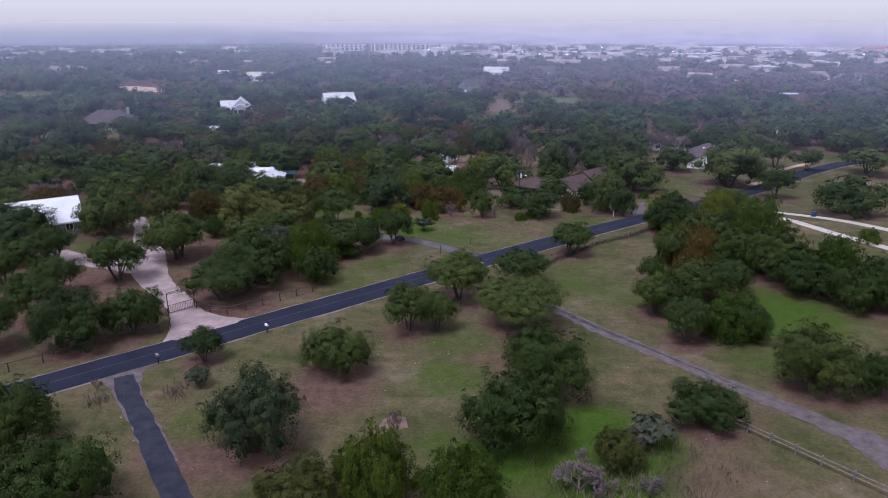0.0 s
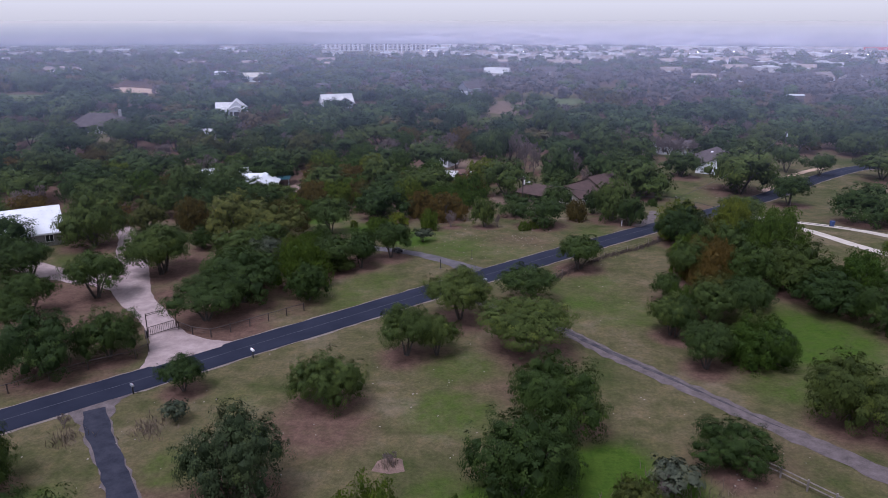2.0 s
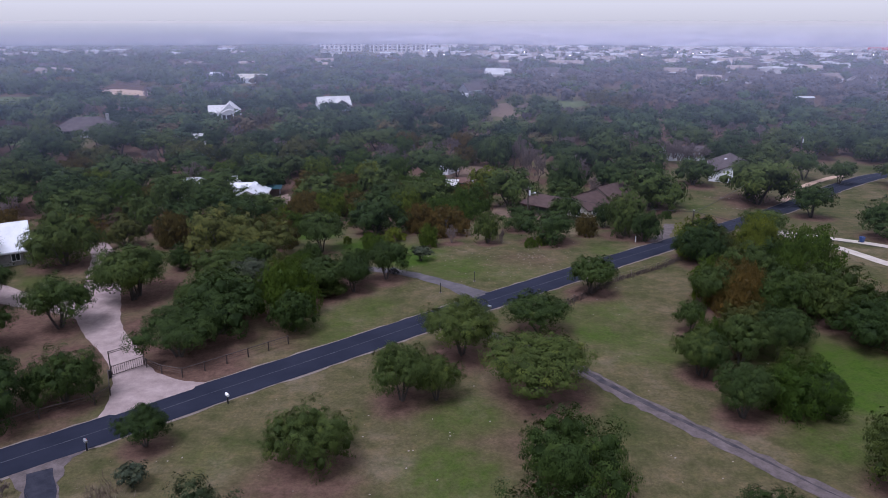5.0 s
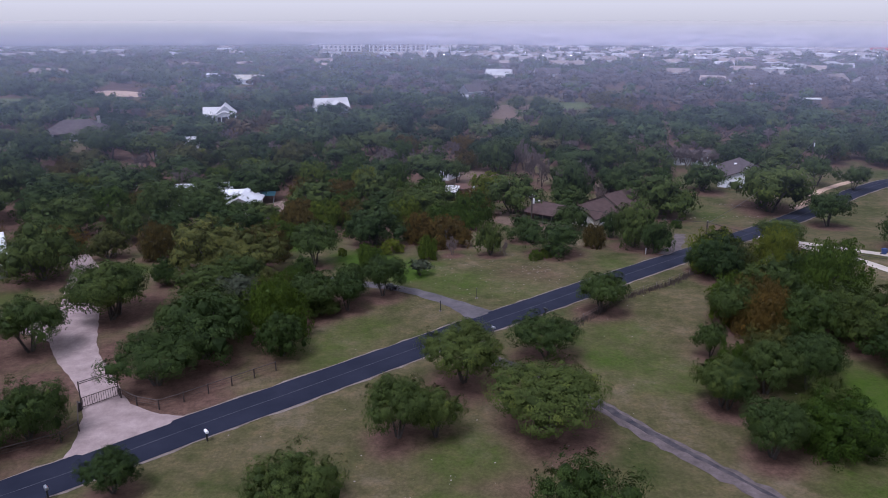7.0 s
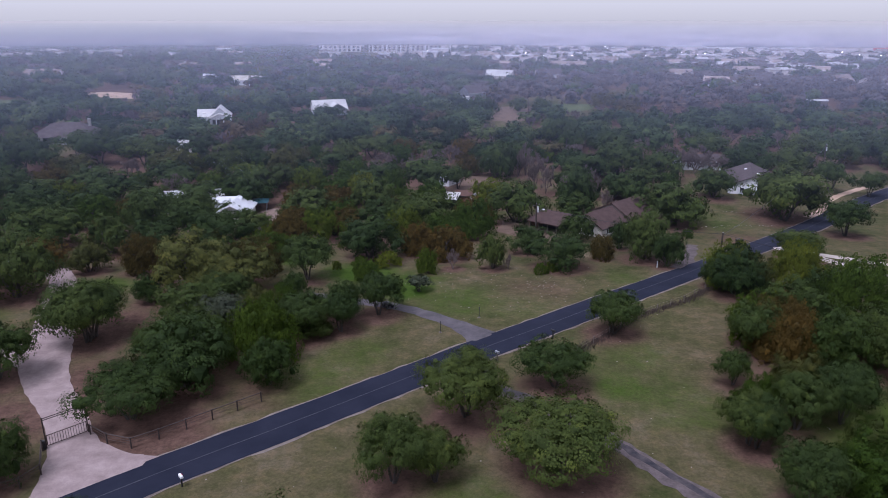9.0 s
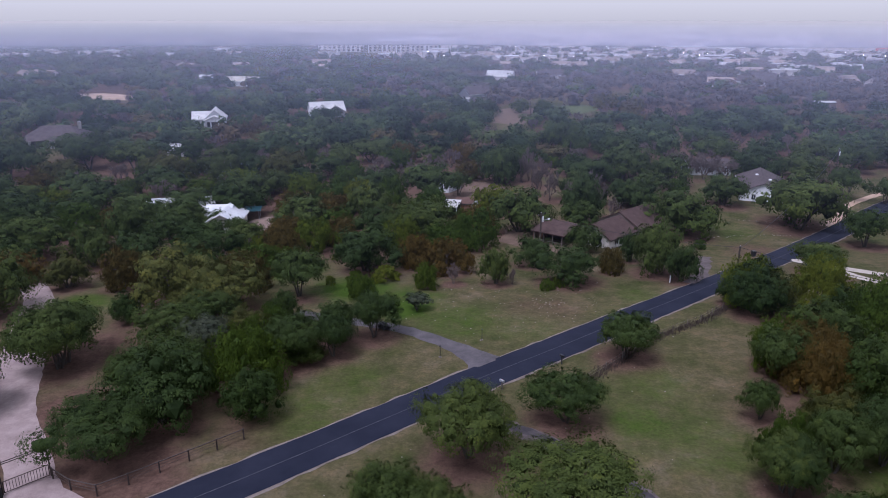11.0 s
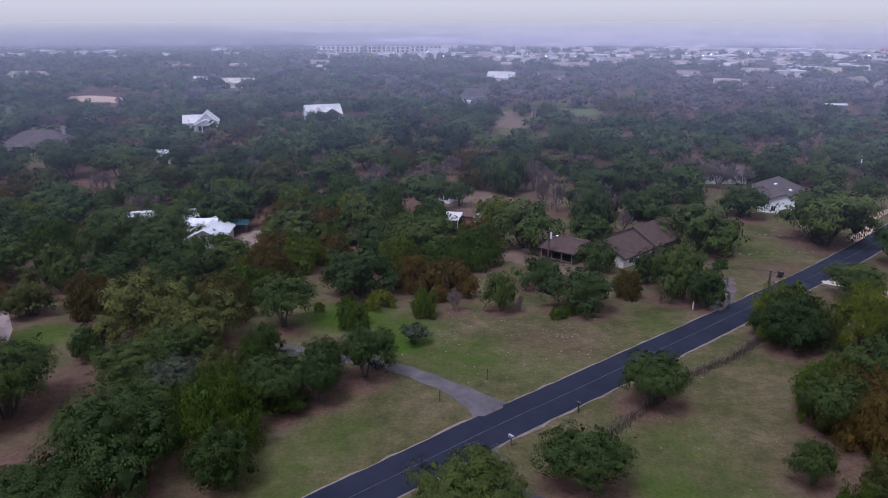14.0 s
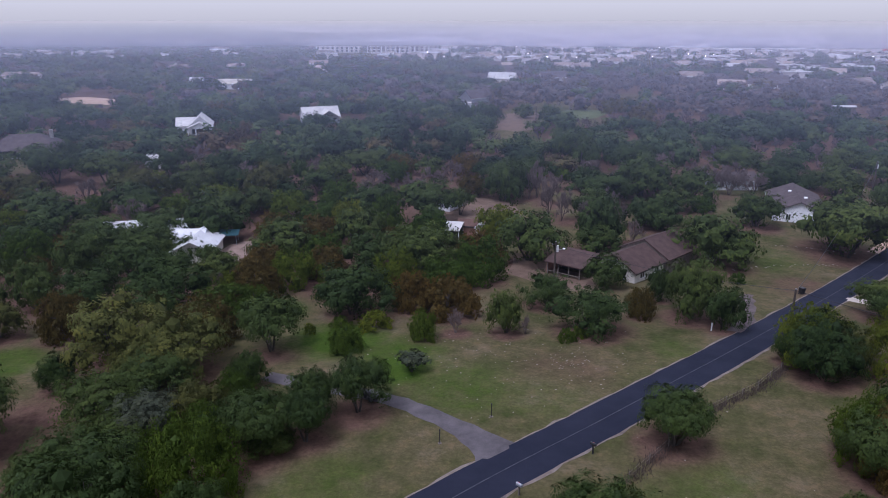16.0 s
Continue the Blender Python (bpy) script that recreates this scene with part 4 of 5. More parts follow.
strip("drive_6", [(66.5, 158), (69, 150), (72.4, 144.0), (75.5, 132.4), (80, 123), (86, 112)], 2.4, 0.072, CONCRETE, "pale concrete drive", "driveway", 0.08, 3, 1.5)
strip("drive_7", [(84, 190), (92, 199), (98, 208), (110, 218), (116, 222)], [2.6, 2.1, 2.0, 2.0, 2.0], 0.07, SAND, "pale pink gravel drive", "driveway", 0.2, 3, 1.5)
strip("drive_8", [(40, 146.5), (45, 156), (48, 164)], [3.2, 2.2, 2.2], 0.07, MAUVE_GRIT, "dusty brown drive to a brown house", "driveway", 0.3, 3, 1.5)
patch("dirt_yard", [(-2, 205), (8, 203), (16, 207), (18, 218), (14, 229), (5, 232), (0, 222)], 0.06, DIRT, "bare pinkish brown dirt yard", "dirt")
patch("dirt_yard", [(11, 176), (18, 168), (24, 164), (27, 171), (22, 178), (14, 186)], 0.065, DIRT, "bare brown dirt before a shed", "dirt")
patch("dirt_lot", [(21, 346), (30, 342), (39, 350), (45, 372), (46, 394), (34, 398), (26, 388), (22, 368)], 0.06, DIRT, "bare brown clearing in the woods", "dirt", 1.0)
patch("sand_lot", [(-44, 186), (-40, 182.5), (-35, 184), (-34, 191), (-38, 196), (-43, 194)], 0.06, PINK_GRIT, "pinkish gravel lot beside a white house", "dirt")
patch("sand_lot", [(-188, 402), (-172, 396), (-158, 400), (-156, 414), (-172, 420), (-188, 416)], 0.08, SAND, "pale sandy lot among trees", "dirt", 1.0)
patch("pasture", [(-260, 340), (-215, 335), (-178, 345), (-180, 372), (-220, 380), (-262, 375)], 0.08, PASTURE, "dull green pasture", "pasture", 1.0)
patch("pasture", [(-160, 262), (-146, 258), (-138, 266), (-140, 276), (-152, 282), (-162, 276)], 0.08, PASTURE, "green lawn before a brown house", "lawn", 0.8)
patch("pasture", [(50, 384), (60, 374), (76, 396), (76, 410), (58, 406)], 0.08, PASTURE, "pale grass clearing", "lawn", 1.0)
patch("bare_bed", [(-6.6, 63.4), (-5.0, 62.9), (-3.7, 63.6), (-3.7, 65.1), (-5.2, 65.8), (-6.6, 65.0)], 0.05, BED, "round bed of bare reddish earth", "dirt", 0.3)


# ---- houses ----
def prism(bm, pts, x0, x1):
    """A body of that outline in y and z, from x0 to x1."""
    a = [bm.verts.new((x0, y, z)) for y, z in pts]
    b = [bm.verts.new((x1, y, z)) for y, z in pts]
    bm.faces.new(a[::-1])
    bm.faces.new(b)
    n = len(pts)
    for k in range(n):
        bm.faces.new((a[k], a[(k + 1) % n], b[(k + 1) % n], b[k]))
    bmesh.ops.recalc_face_normals(bm, faces=bm.faces)
    return bm


def gable_roof(parent, x0, x1, half, eave, ridge, material, over=0.5, name="roof", y0=0.0, thick=0.16):
    slope = (ridge - eave) / half
    h = half + over
    low = ridge - slope * h
    bm = prism(bmesh.new(), [(y0 - h, low), (y0, ridge), (y0 + h, low), (y0 + h, low + thick), (y0, ridge + thick), (y0 - h, low + thick)], x0 - over, x1 + over)
    roof = part(name, bm, material, parent)
    cap = prism(bmesh.new(), [(y0 - 0.22, ridge + thick - 0.22 * slope + 0.02), (y0 + 0.22, ridge + thick - 0.22 * slope + 0.02), (y0, ridge + thick + 0.05)], x0 - over, x1 + over)
    part("ridge_cap", cap, material, roof)
    return roof


def window(parent, side, along, at, z, w, h, kind="window"):
    """A framed pane (or a door) set on the wall that lies at that distance on that side of the house."""
    turn = {"front": 0, "east": 90, "back": 180, "west": 270}[side]
    m = Matrix.Rotation(radians(turn), 4, "Z") @ Matrix.Translation((along, -at, z))
    bm = bmesh.new()
    for x0, x1, z0, z1 in ((-w / 2 - 0.1, -w / 2, -h / 2 - 0.1, h / 2 + 0.1), (w / 2, w / 2 + 0.1, -h / 2 - 0.1, h / 2 + 0.1), (-w / 2, w / 2, h / 2, h / 2 + 0.1), (-w / 2, w / 2, -h / 2 - 0.1, -h / 2), (-0.03, 0.03, -h / 2, h / 2)):
        box(bm, x0, x1, -0.06, 0.08, z0, z1)
    bm.transform(m)
    frame_ob = part(kind, bm, WHITE_PAINT, parent)
    pane = boxed(-w / 2, w / 2, -0.02, 0.04, -h / 2, h / 2)
    pane.transform(m)
    part("pane", pane, PANE, frame_ob)
    return frame_ob


def house(name, label, x, y, turn, length, width, eave, ridge, roof, wall, z=None, over=0.5, windows=True, category="house"):
    """A gabled house with its ridge along its own x axis; its front looks to its -y."""
    z = land(x, y) if z is None else z
    ob = base(name, pose(x, y, z, 0, 0, turn), label, category)
    a, b = length / 2, width / 2
    part("wall", prism(bmesh.new(), [(-b, -1.0), (b, -1.0), (b, eave), (0, ridge), (-b, eave)], -a, a), wall, ob)
    gable_roof(ob, -a, a, b, eave + 0.02, ridge + 0.02, roof, over)
    for s in (-1, 1):
        low = ridge - (ridge - eave) / b * (b + over)
        part("fascia", boxed(-a - over, a + over, s * (b + over) - 0.03, s * (b + over) + 0.03, low - 0.1, low + 0.14), DARK_TRIM if wall is BRICK_WALL or roof is BROWN_ROOF else WHITE_PAINT, ob)
    if windows:
        n = max(1, int(length / 4))
        for k in range(n):
            p = -a + (k + 0.5) * length / n
            window(ob, "front", p, b, 1.5, 1.2, 1.2)
            window(ob, "back", p, b, 1.5, 1.2, 1.2)
        for side in ("east", "west"):
            window(ob, side, -width / 5, a, 1.5, 0.9, 1.3)
            window(ob, side, width / 5, a, 1.5, 0.9, 1.3)
    return ob


# the white-roofed house by the gravel drive
barn = house("house", "house with a bright white metal roof and grey walls", -81.0, 132.9, 32, 18, 11.4, 2.7, 6.0, METAL_ROOF, SHADE_STONE)
part("chimney", boxed(-7.4, -6.6, 0.5, 1.3, 4.5, 6.9, 0.05), STONE_WALL, barn)
# the brown house beside the road, in two steps, and its open shed
brown = house("house", "low house with brown shingle roofs and cream walls", 32.2, 176.0, 42.7, 9.0, 8.4, 2.4, 4.5, BROWN_ROOF, STONE_WALL)
gable_roof(brown, 4.9, 14.0, 4.8, 2.8, 5.2, BROWN_ROOF)
part("wall", prism(bmesh.new(), [(-4.8, -1.0), (4.8, -1.0), (4.8, 2.75), (0, 5.15), (-4.8, 2.75)], 4.6, 14.0), TIMBER, brown, "dark timber wall")
brown_shed = base("open_shed", pose(22.3, 176.0, land(22.3, 176.0), 0, 0, -38), "open-fronted shed with a brown roof on posts", "shed")
part("roof", prism(bmesh.new(), [(-3.6, 2.45), (2.9, 3.5), (2.9, 3.66), (-3.6, 2.61)], -3.7, 3.7), BROWN_ROOF, brown_shed)
part("back_wall", boxed(-3.4, 3.4, 2.3, 2.5, -0.3, 3.35), DARK_TRIM, brown_shed)
part("side_wall", boxed(-3.4, -3.2, -3.0, 2.3, -0.3, 2.5), BRICK_WALL, brown_shed, "red-brown brick wall")
for px in (-3.1, -1.0, 1.0, 3.1):
    part("post", boxed(px - 0.09, px + 0.09, -3.2, -3.02, -0.3, 2.5), TIMBER, brown_shed)
part("rail", boxed(-3.1, 3.1, -3.16, -3.08, 0.75, 0.9), TIMBER, brown_shed)
# the grey-brown house further along, and the white one behind it
far_brown = house("house", "house with a grey-brown shingle roof and white gable", 82.4, 220.5, 70, 20, 11, 2.7, 5.0, GREY_ROOF, WHITE_WALL, z=-4.3)
for px, py in ((-3.5, -1.6), (2.5, 1.2)):
    part("skylight", boxed(px - 0.5, px + 0.5, py - 0.35, py + 0.35, 4.55 - 0.0, 4.85), WHITE_PAINT, far_brown)
house("house", "low white house behind bare trees", 77.0, 246.5, 4, 12, 8, 2.6, 3.9, GREY_ROOF, WHITE_WALL)
# white metal roofs among the oaks
pale = house("house", "pale house with white metal roofs among oaks", -49.3, 189.8, 4, 5.6, 7, 2.6, 4.3, METAL_ROOF, STONE_WALL)
wing = bmesh.new()
prism(wing, [(-3.4, -1.0), (3.4, -1.0), (3.4, 2.6), (0, 4.2), (-3.4, 2.6)], -8.0, 2.0)
wing.transform(Matrix.Translation((2.2, 0, 0)) @ Matrix.Rotation(radians(90), 4, "Z"))
part("wing_wall", wing, STONE_WALL, pale)
wing_roof = prism(bmesh.new(), [(-4.0, 2.32), (0, 4.25), (4.0, 2.32), (4.0, 2.48), (0, 4.41), (-4.0, 2.48)], -8.6, 2.0)
wing_roof.transform(Matrix.Translation((2.2, 0, 0)) @ Matrix.Rotation(radians(90), 4, "Z"))
part("wing_roof", wing_roof, METAL_ROOF, pale)
house("house", "long low building with a white metal roof under oaks", -61, 196, 12, 17, 8, 2.4, 4.3, METAL_ROOF, STONE_WALL)
awning = base("awning", pose(-43.6, 195.0, land(-43.6, 195.0), 0, 0, 10), "teal tarp awning on thin posts", "awning")
part("tarp", prism(bmesh.new(), [(-1.9, 2.0), (1.9, 2.3), (1.9, 2.35), (-1.9, 2.05)], -2.2, 2.2), TEAL_TARP, awning)
for px in (-1.7, 1.7):
    for py, pz in ((-1.7, 2.0), (1.7, 2.27)):
        part("post", rodded((px, py, -0.3), (px, py, pz), 0.05), GREY_METAL, awning)
# sheds in the dirt yard
carport = base("carport", pose(1.7, 198.2, land(1.7, 198.2), 0, 0, -14), "small carport with a white metal roof", "carport")
part("roof", prism(bmesh.new(), [(-2.2, 2.2), (2.2, 2.9), (2.2, 3.0), (-2.2, 2.3)], -1.8, 1.8), PALE_ROOF, carport)
for px in (-1.6, 1.6):
    for py, pz in ((-2.0, 2.2), (2.0, 2.85)):
        part("post", rodded((px, py, -0.3), (px, py, pz), 0.07), WHITE_PAINT, carport)
part("back_wall", boxed(-1.6, 1.6, 1.9, 2.0, -0.2, 2.7), DARK_TRIM, carport)
house("shed", "brown wooden shed with a red-brown roof", 4.9, 201.4, -10, 3.8, 3.4, 2.1, 3.0, RED_ROOF, BRICK_WALL, over=0.2, windows=False, category="shed")
house("shed", "small pinkish garden shed", 7.4, 199.6, 80, 1.9, 2.0, 2.0, 2.6, PALE_ROOF, PINK_FLOWER, over=0.12, windows=False, category="shed")
house("trailer_home", "white trailer home half hidden by trees", 1.5, 222.2, 60, 6.5, 3, 2.7, 3.1, PALE_ROOF, WHITE_WALL, over=0.1, category="trailer")
# houses deep in the woods
h1 = house("house", "white house with white metal roofs and a front porch", -95.5, 339.0, 104, 12, 8.0, 3.4, 6.9, PALE_ROOF, WHITE_WALL)
part("porch_roof", prism(bmesh.new(), [(-5.0, 2.7), (0, 4.9), (5.0, 2.7), (5.0, 2.9), (0, 5.1), (-5.0, 2.9)], -10.2, -6.6), PALE_ROOF, h1)
part("porch_gable", prism(bmesh.new(), [(-4.4, 2.65), (4.4, 2.65), (0, 4.6)], -9.8, -9.5), WHITE_WALL, h1)
for px in (-4.2, -1.5, 1.5, 4.2):
    part("column", boxed(-9.8, -9.4, px - 0.2, px + 0.2, -1, 2.64), WHITE_PAINT, h1)
# dark panel on the solid wall, painted shade of the porch
part("porch_shade", boxed(-6.12, -6.0, -3.2, 3.2, 0.2, 2.4), DARK_TRIM, h1)
side = prism(bmesh.new(), [(-3.9, 2.7), (0, 5.6), (3.9, 2.7), (3.9, 2.9), (0, 5.8), (-3.9, 2.9)], 0.0, 9.5)
side.transform(Matrix.Translation((1.5, 0, 0)) @ Matrix.Rotation(radians(90), 4, "Z"))
part("wing_roof", side, PALE_ROOF, h1)
side = prism(bmesh.new(), [(-3.3, -1.0), (3.3, -1.0), (3.3, 2.9), (0, 5.3), (-3.3, 2.9)], 0.5, 9.0)
side.transform(Matrix.Translation((1.5, 0, 0)) @ Matrix.Rotation(radians(90), 4, "Z"))
part("wing_wall", side, WHITE_WALL, h1)
h2 = house("house", "white house with broad white metal roofs", -53.5, 366.0, 22, 15, 9, 3.0, 6.6, PALE_ROOF, WHITE_WALL)
w2 = prism(bmesh.new(), [(-5.2, 2.6), (0, 5.8), (5.2, 2.6), (5.2, 2.8), (0, 6.0), (-5.2, 2.8)], -9.5, 0.0)
w2.transform(Matrix.Translation((2.0, 0, 0)) @ Matrix.Rotation(radians(90), 4, "Z"))
part("wing_roof", w2, PALE_ROOF, h2)
house("house", "long house with a cream metal roof in the woods", -131.0, 512.0, 3, 21, 11, 3.4, 5.8, CREAM_ROOF, WHITE_WALL)
house("house", "small white-roofed building in the woods", -152.0, 505.0, 3, 7, 6, 4.0, 6.0, PALE_ROOF, WHITE_WALL)
hl = base("house", pose(-133.0, 283.5, land(-133.0, 283.5), 0, 0, 12), "large house with a grey-brown hip roof and stone walls", "house")
part("wall", boxed(-10, 10, -7.0, 7.0, -1, 2.7), STONE_WALL, hl)
hip = bmesh.new()
c = [hip.verts.new(q) for q in ((-10.8, -7.8, 2.5), (10.8, -7.8, 2.5), (10.8, 7.8, 2.5), (-10.8, 7.8, 2.5), (-4.0, 0, 6.6), (4.6, 0, 6.6))]
for q in ((0, 1, 5, 4), (1, 2, 5), (2, 3, 4, 5), (3, 0, 4), (3, 2, 1, 0)):
    hip.faces.new([c[k] for k in q])
part("roof", hip, GREY_ROOF, hl)
for wx in (-8.2, 3.0, 7.0):
    window(hl, "front", wx, 7.0, 1.5, 1.4, 1.4)
part("chimney", boxed(7.0, 8.0, 0.4, 1.4, 5.0, 7.6, 0.06), SHADE_STONE, hl)
# no recess here: a flat dark panel gives the porch its shade
part("porch_shade", boxed(-6.0, -1.0, -7.12, -6.9, 0.3, 2.4), DARK_TRIM, hl)
house("shed", "low shed with a white metal roof", -86.5, 271.5, -20, 7, 5, 2.6, 3.6, PALE_ROOF, STONE_WALL, windows=False, category="shed")
house("camper", "white camper van body parked among trees", 8.6, 410, 8, 9, 3, 3.2, 3.5, PALE_ROOF, WHITE_WALL, over=0.05, category="camper")
house("house", "dark grey house among trees", 15.5, 430, 40, 12, 9, 4.0, 7.5, GREY_ROOF, GREY_METAL)
house("canopy", "long flat white canopy in the woods", 191, 402, -3, 10, 3, 3.2, 3.6, PALE_ROOF, TIMBER, over=0.2, windows=False, category="canopy")

# ---- the town in the haze ----
def block(name, label, x, y, turn, w, d, h, roof, wall, floors=1, category="building"):
    z = land(x, y)
    ob = base(name, pose(x, y, z, 0, 0, turn), label, category, "town buildings")
    part("wall", boxed(-w / 2, w / 2, -d / 2, d / 2, -1, h), wall, ob)
    bm = boxed(-w / 2 - 0.4, w / 2 + 0.4, -d / 2 - 0.4, d / 2 + 0.4, h + 0.003, h + 0.5)
    box(bm, -w * 0.2, -w * 0.2 + 3, -1.5, 1.5, h + 0.5, h + 2.0)
    part("roof", bm, roof, ob)
    return ob


def apartments(x, y, turn, bays, seed):
    """A pale block of flats, four storeys, with taller framed bays and rows of windows."""
    rnd = random.Random(seed)
    ob = base("apartment_building", pose(x, y, land(x, y), 0, 0, turn), "pale four-storey apartment block with framed bays", "apartment building", "apartment blocks")
    w = bays * 7.0
    part("wall", boxed(-w / 2, w / 2, 0, 16, -2, 17), CITY_WALL, ob)
    part("roof", boxed(-w / 2 - 0.3, w / 2 + 0.3, -0.3, 16.3, 17.003, 17.6), CITY_ROOF, ob)
    for k in range(bays):
        cx = -w / 2 + (k + 0.5) * 7
        tall = k % 3 == 0
        if tall:
            bm = bmesh.new()
            box(bm, cx - 3.2, cx - 2.2, -1.6, 0, -2, 19.5)
            box(bm, cx + 2.2, cx + 3.2, -1.6, 0, -2, 19.5)
            box(bm, cx - 2.2, cx + 2.2, -1.6, 0, 18.3, 19.5)
            part("bay_frame", bm, WHITE_WALL, ob)
        for f in range(4):
            part("window", boxed(cx - 1.6, cx + 1.6, -0.12, 0.02, 1.6 + f * 4.0, 4.2 + f * 4.0), PANE, ob)
            if not tall:
                part("balcony", boxed(cx - 2.0, cx + 2.0, -1.2, -0.13, 1.0 + f * 4.0, 1.5 + f * 4.0), WHITE_WALL, ob)
    return ob


apartments(-158, 1150, 4, 9, 1)
apartments(-82, 1140, -3, 9, 2)
apartments(-30, 1172, 5, 6, 3)
patch("town_ground", [(-60, 1020), (120, 900), (320, 830), (560, 860), (900, 1300), (1500, 2300), (1900, 3200), (300, 3300), (-900, 3200), (-500, 2000), (-150, 1300)], 0.3, TOWN_GROUND, "pale paved lots and streets of the town", "pavement", 20.0)
rnd = random.Random(11)
TOWN = []


def town_house(x, y):
    kind = rnd.random()
    TOWN.append((x, y - 5, 16))
    house("house", "pale town house with a shingle roof in the haze", x, y, rnd.uniform(-40, 40), rnd.uniform(14, 22), rnd.uniform(9, 12), 3.0, rnd.uniform(5.2, 7), TAN_ROOF if kind < 0.4 else (GREY_ROOF if kind < 0.86 else PALE_ROOF), CITY_WALL, windows=False)


def town_block(x, y, w, d, h, roof=None):
    TOWN.append((x, y, w * 0.55))
    block("commercial_building", "low flat-roofed commercial building in the haze", x, y, rnd.uniform(-8, 8), w, d, h, roof or CITY_ROOF, CITY_WALL)


def distant_blocks(rows):
    """Flat-roofed buildings too far off to be told apart, as one body."""
    looks = [CITY_WALL, CITY_ROOF, PINK_FLOWER, PALE_ROOF, TAN_ROOF, BROWN_ROOF]
    bm = bmesh.new()
    for x, y, w, d, h in rows:
        TOWN.append((x, y, w * 0.55))
        z, top = land(x, y), looks.index(rnd.choice(looks[1:]))
        for z0, z1, over, look_of in ((-1, h, 0.0, 0), (h + 0.003, h + 0.5, 0.4, top)):
            old = len(bm.faces)
            box(bm, x - w / 2 - over, x + w / 2 + over, y - d / 2 - over, y + d / 2 + over, z + z0, z + z1)
            bm.faces.ensure_lookup_table()
            for f in bm.faces[old:]:
                f.material_index = look_of
    ob = part("distant_buildings", bm, looks[0])
    for m in looks[1:]:
        ob.data.materials.append(m)
    tagged(ob, "low pale buildings of the town far off in haze", "buildings", kind="stuff")


for k in range(72):
    y = rnd.uniform(520, 1150)
    town_house(rnd.uniform(0.05, 0.62) * y, y)
for k in range(10):
    y = rnd.uniform(520, 950)
    town_house(rnd.uniform(-0.62, -0.15) * y, y)
spread = []
for k in range(520):
    y = 900 + 2300 * rnd.random() ** 1.15
    far = max(1.0, y / 1500)
    spread.append((rnd.uniform(-0.04, 0.64) * y, y, rnd.uniform(9, 24) * far, rnd.uniform(10, 20), rnd.uniform(3.5, 7.5)))
for k in range(52):
    y = 1000 + 1700 * rnd.random() ** 1.4
    spread.append((rnd.uniform(-0.62, 0.0) * y, y, rnd.uniform(14, 32), rnd.uniform(12, 24), rnd.uniform(3.5, 6)))
spread.sort(key=lambda q: q[1])
for q in spread[:240]:
    town_block(*q, rnd.choice([CITY_ROOF, CITY_ROOF, METAL_ROOF, PINK_FLOWER, PALE_ROOF, TAN_ROOF, BROWN_ROOF]))
distant_blocks(spread[240:])
town_block(372, 1180, 62, 40, 8, PALE_ROOF)
town_block(425, 1150, 60, 30, 7, PALE_ROOF)
town_block(500, 1130, 60, 30, 7, PALE_ROOF)
red = block("store", "long store with a red fascia", 630, 1150, -6, 120, 40, 8, TAN_ROOF, CITY_WALL, category="store")
part("fascia", boxed(10, 60, -20.6, -20.05, 4, 8.4), RED_SIGN, red)
TOWN.append((630, 1150, 66))
town_block(272, 622, 22, 12, 6, PALE_ROOF)
town_block(328, 720, 30, 14, 5, PALE_ROOF)
town_block(345, 770, 34, 14, 5, PALE_ROOF)
def slim_tower(x, y, h):
    ob = base("tower", pose(x, y, land(x, y), 0, 0, 8), "slim white tower among the town buildings", "tower", "white towers of the town")
    part("shaft", boxed(-1.6, 1.6, -1.6, 1.6, -1, h * 0.75, 0.1), WHITE_WALL, ob)
    part("belfry", boxed(-1.25, 1.25, -1.25, 1.25, h * 0.75 + 0.003, h * 0.88, 0.1), WHITE_WALL, ob)
    part("spire", rodded((0, 0, h * 0.88), (0, 0, h), 1.2, 0.1, 8), PALE_ROOF, ob)


slim_tower(122, 1540, 18)
slim_tower(391, 1165, 15)


def street_lamp(x, y):
    ob = base("street_lamp", pose(x, y, land(x, y), 0, 0, rnd.uniform(0, 360)), "tall lit street lamp in the hazy town", "street lamp", "street lamps of the town")
    part("pole", rodded((0, 0, -0.5), (0, 0, 11.0), 0.16, 0.1, 6), GREY_METAL, ob)
    part("lamp_head", boxed(-0.45, 0.45, -0.3, 0.3, 11.002, 11.4, 0.05), LAMP_GLOW, ob, "glowing lamp head")


for k in range(84):
    y = rnd.uniform(800, 2300)
    street_lamp(rnd.uniform(-0.1, 0.62) * y, y)

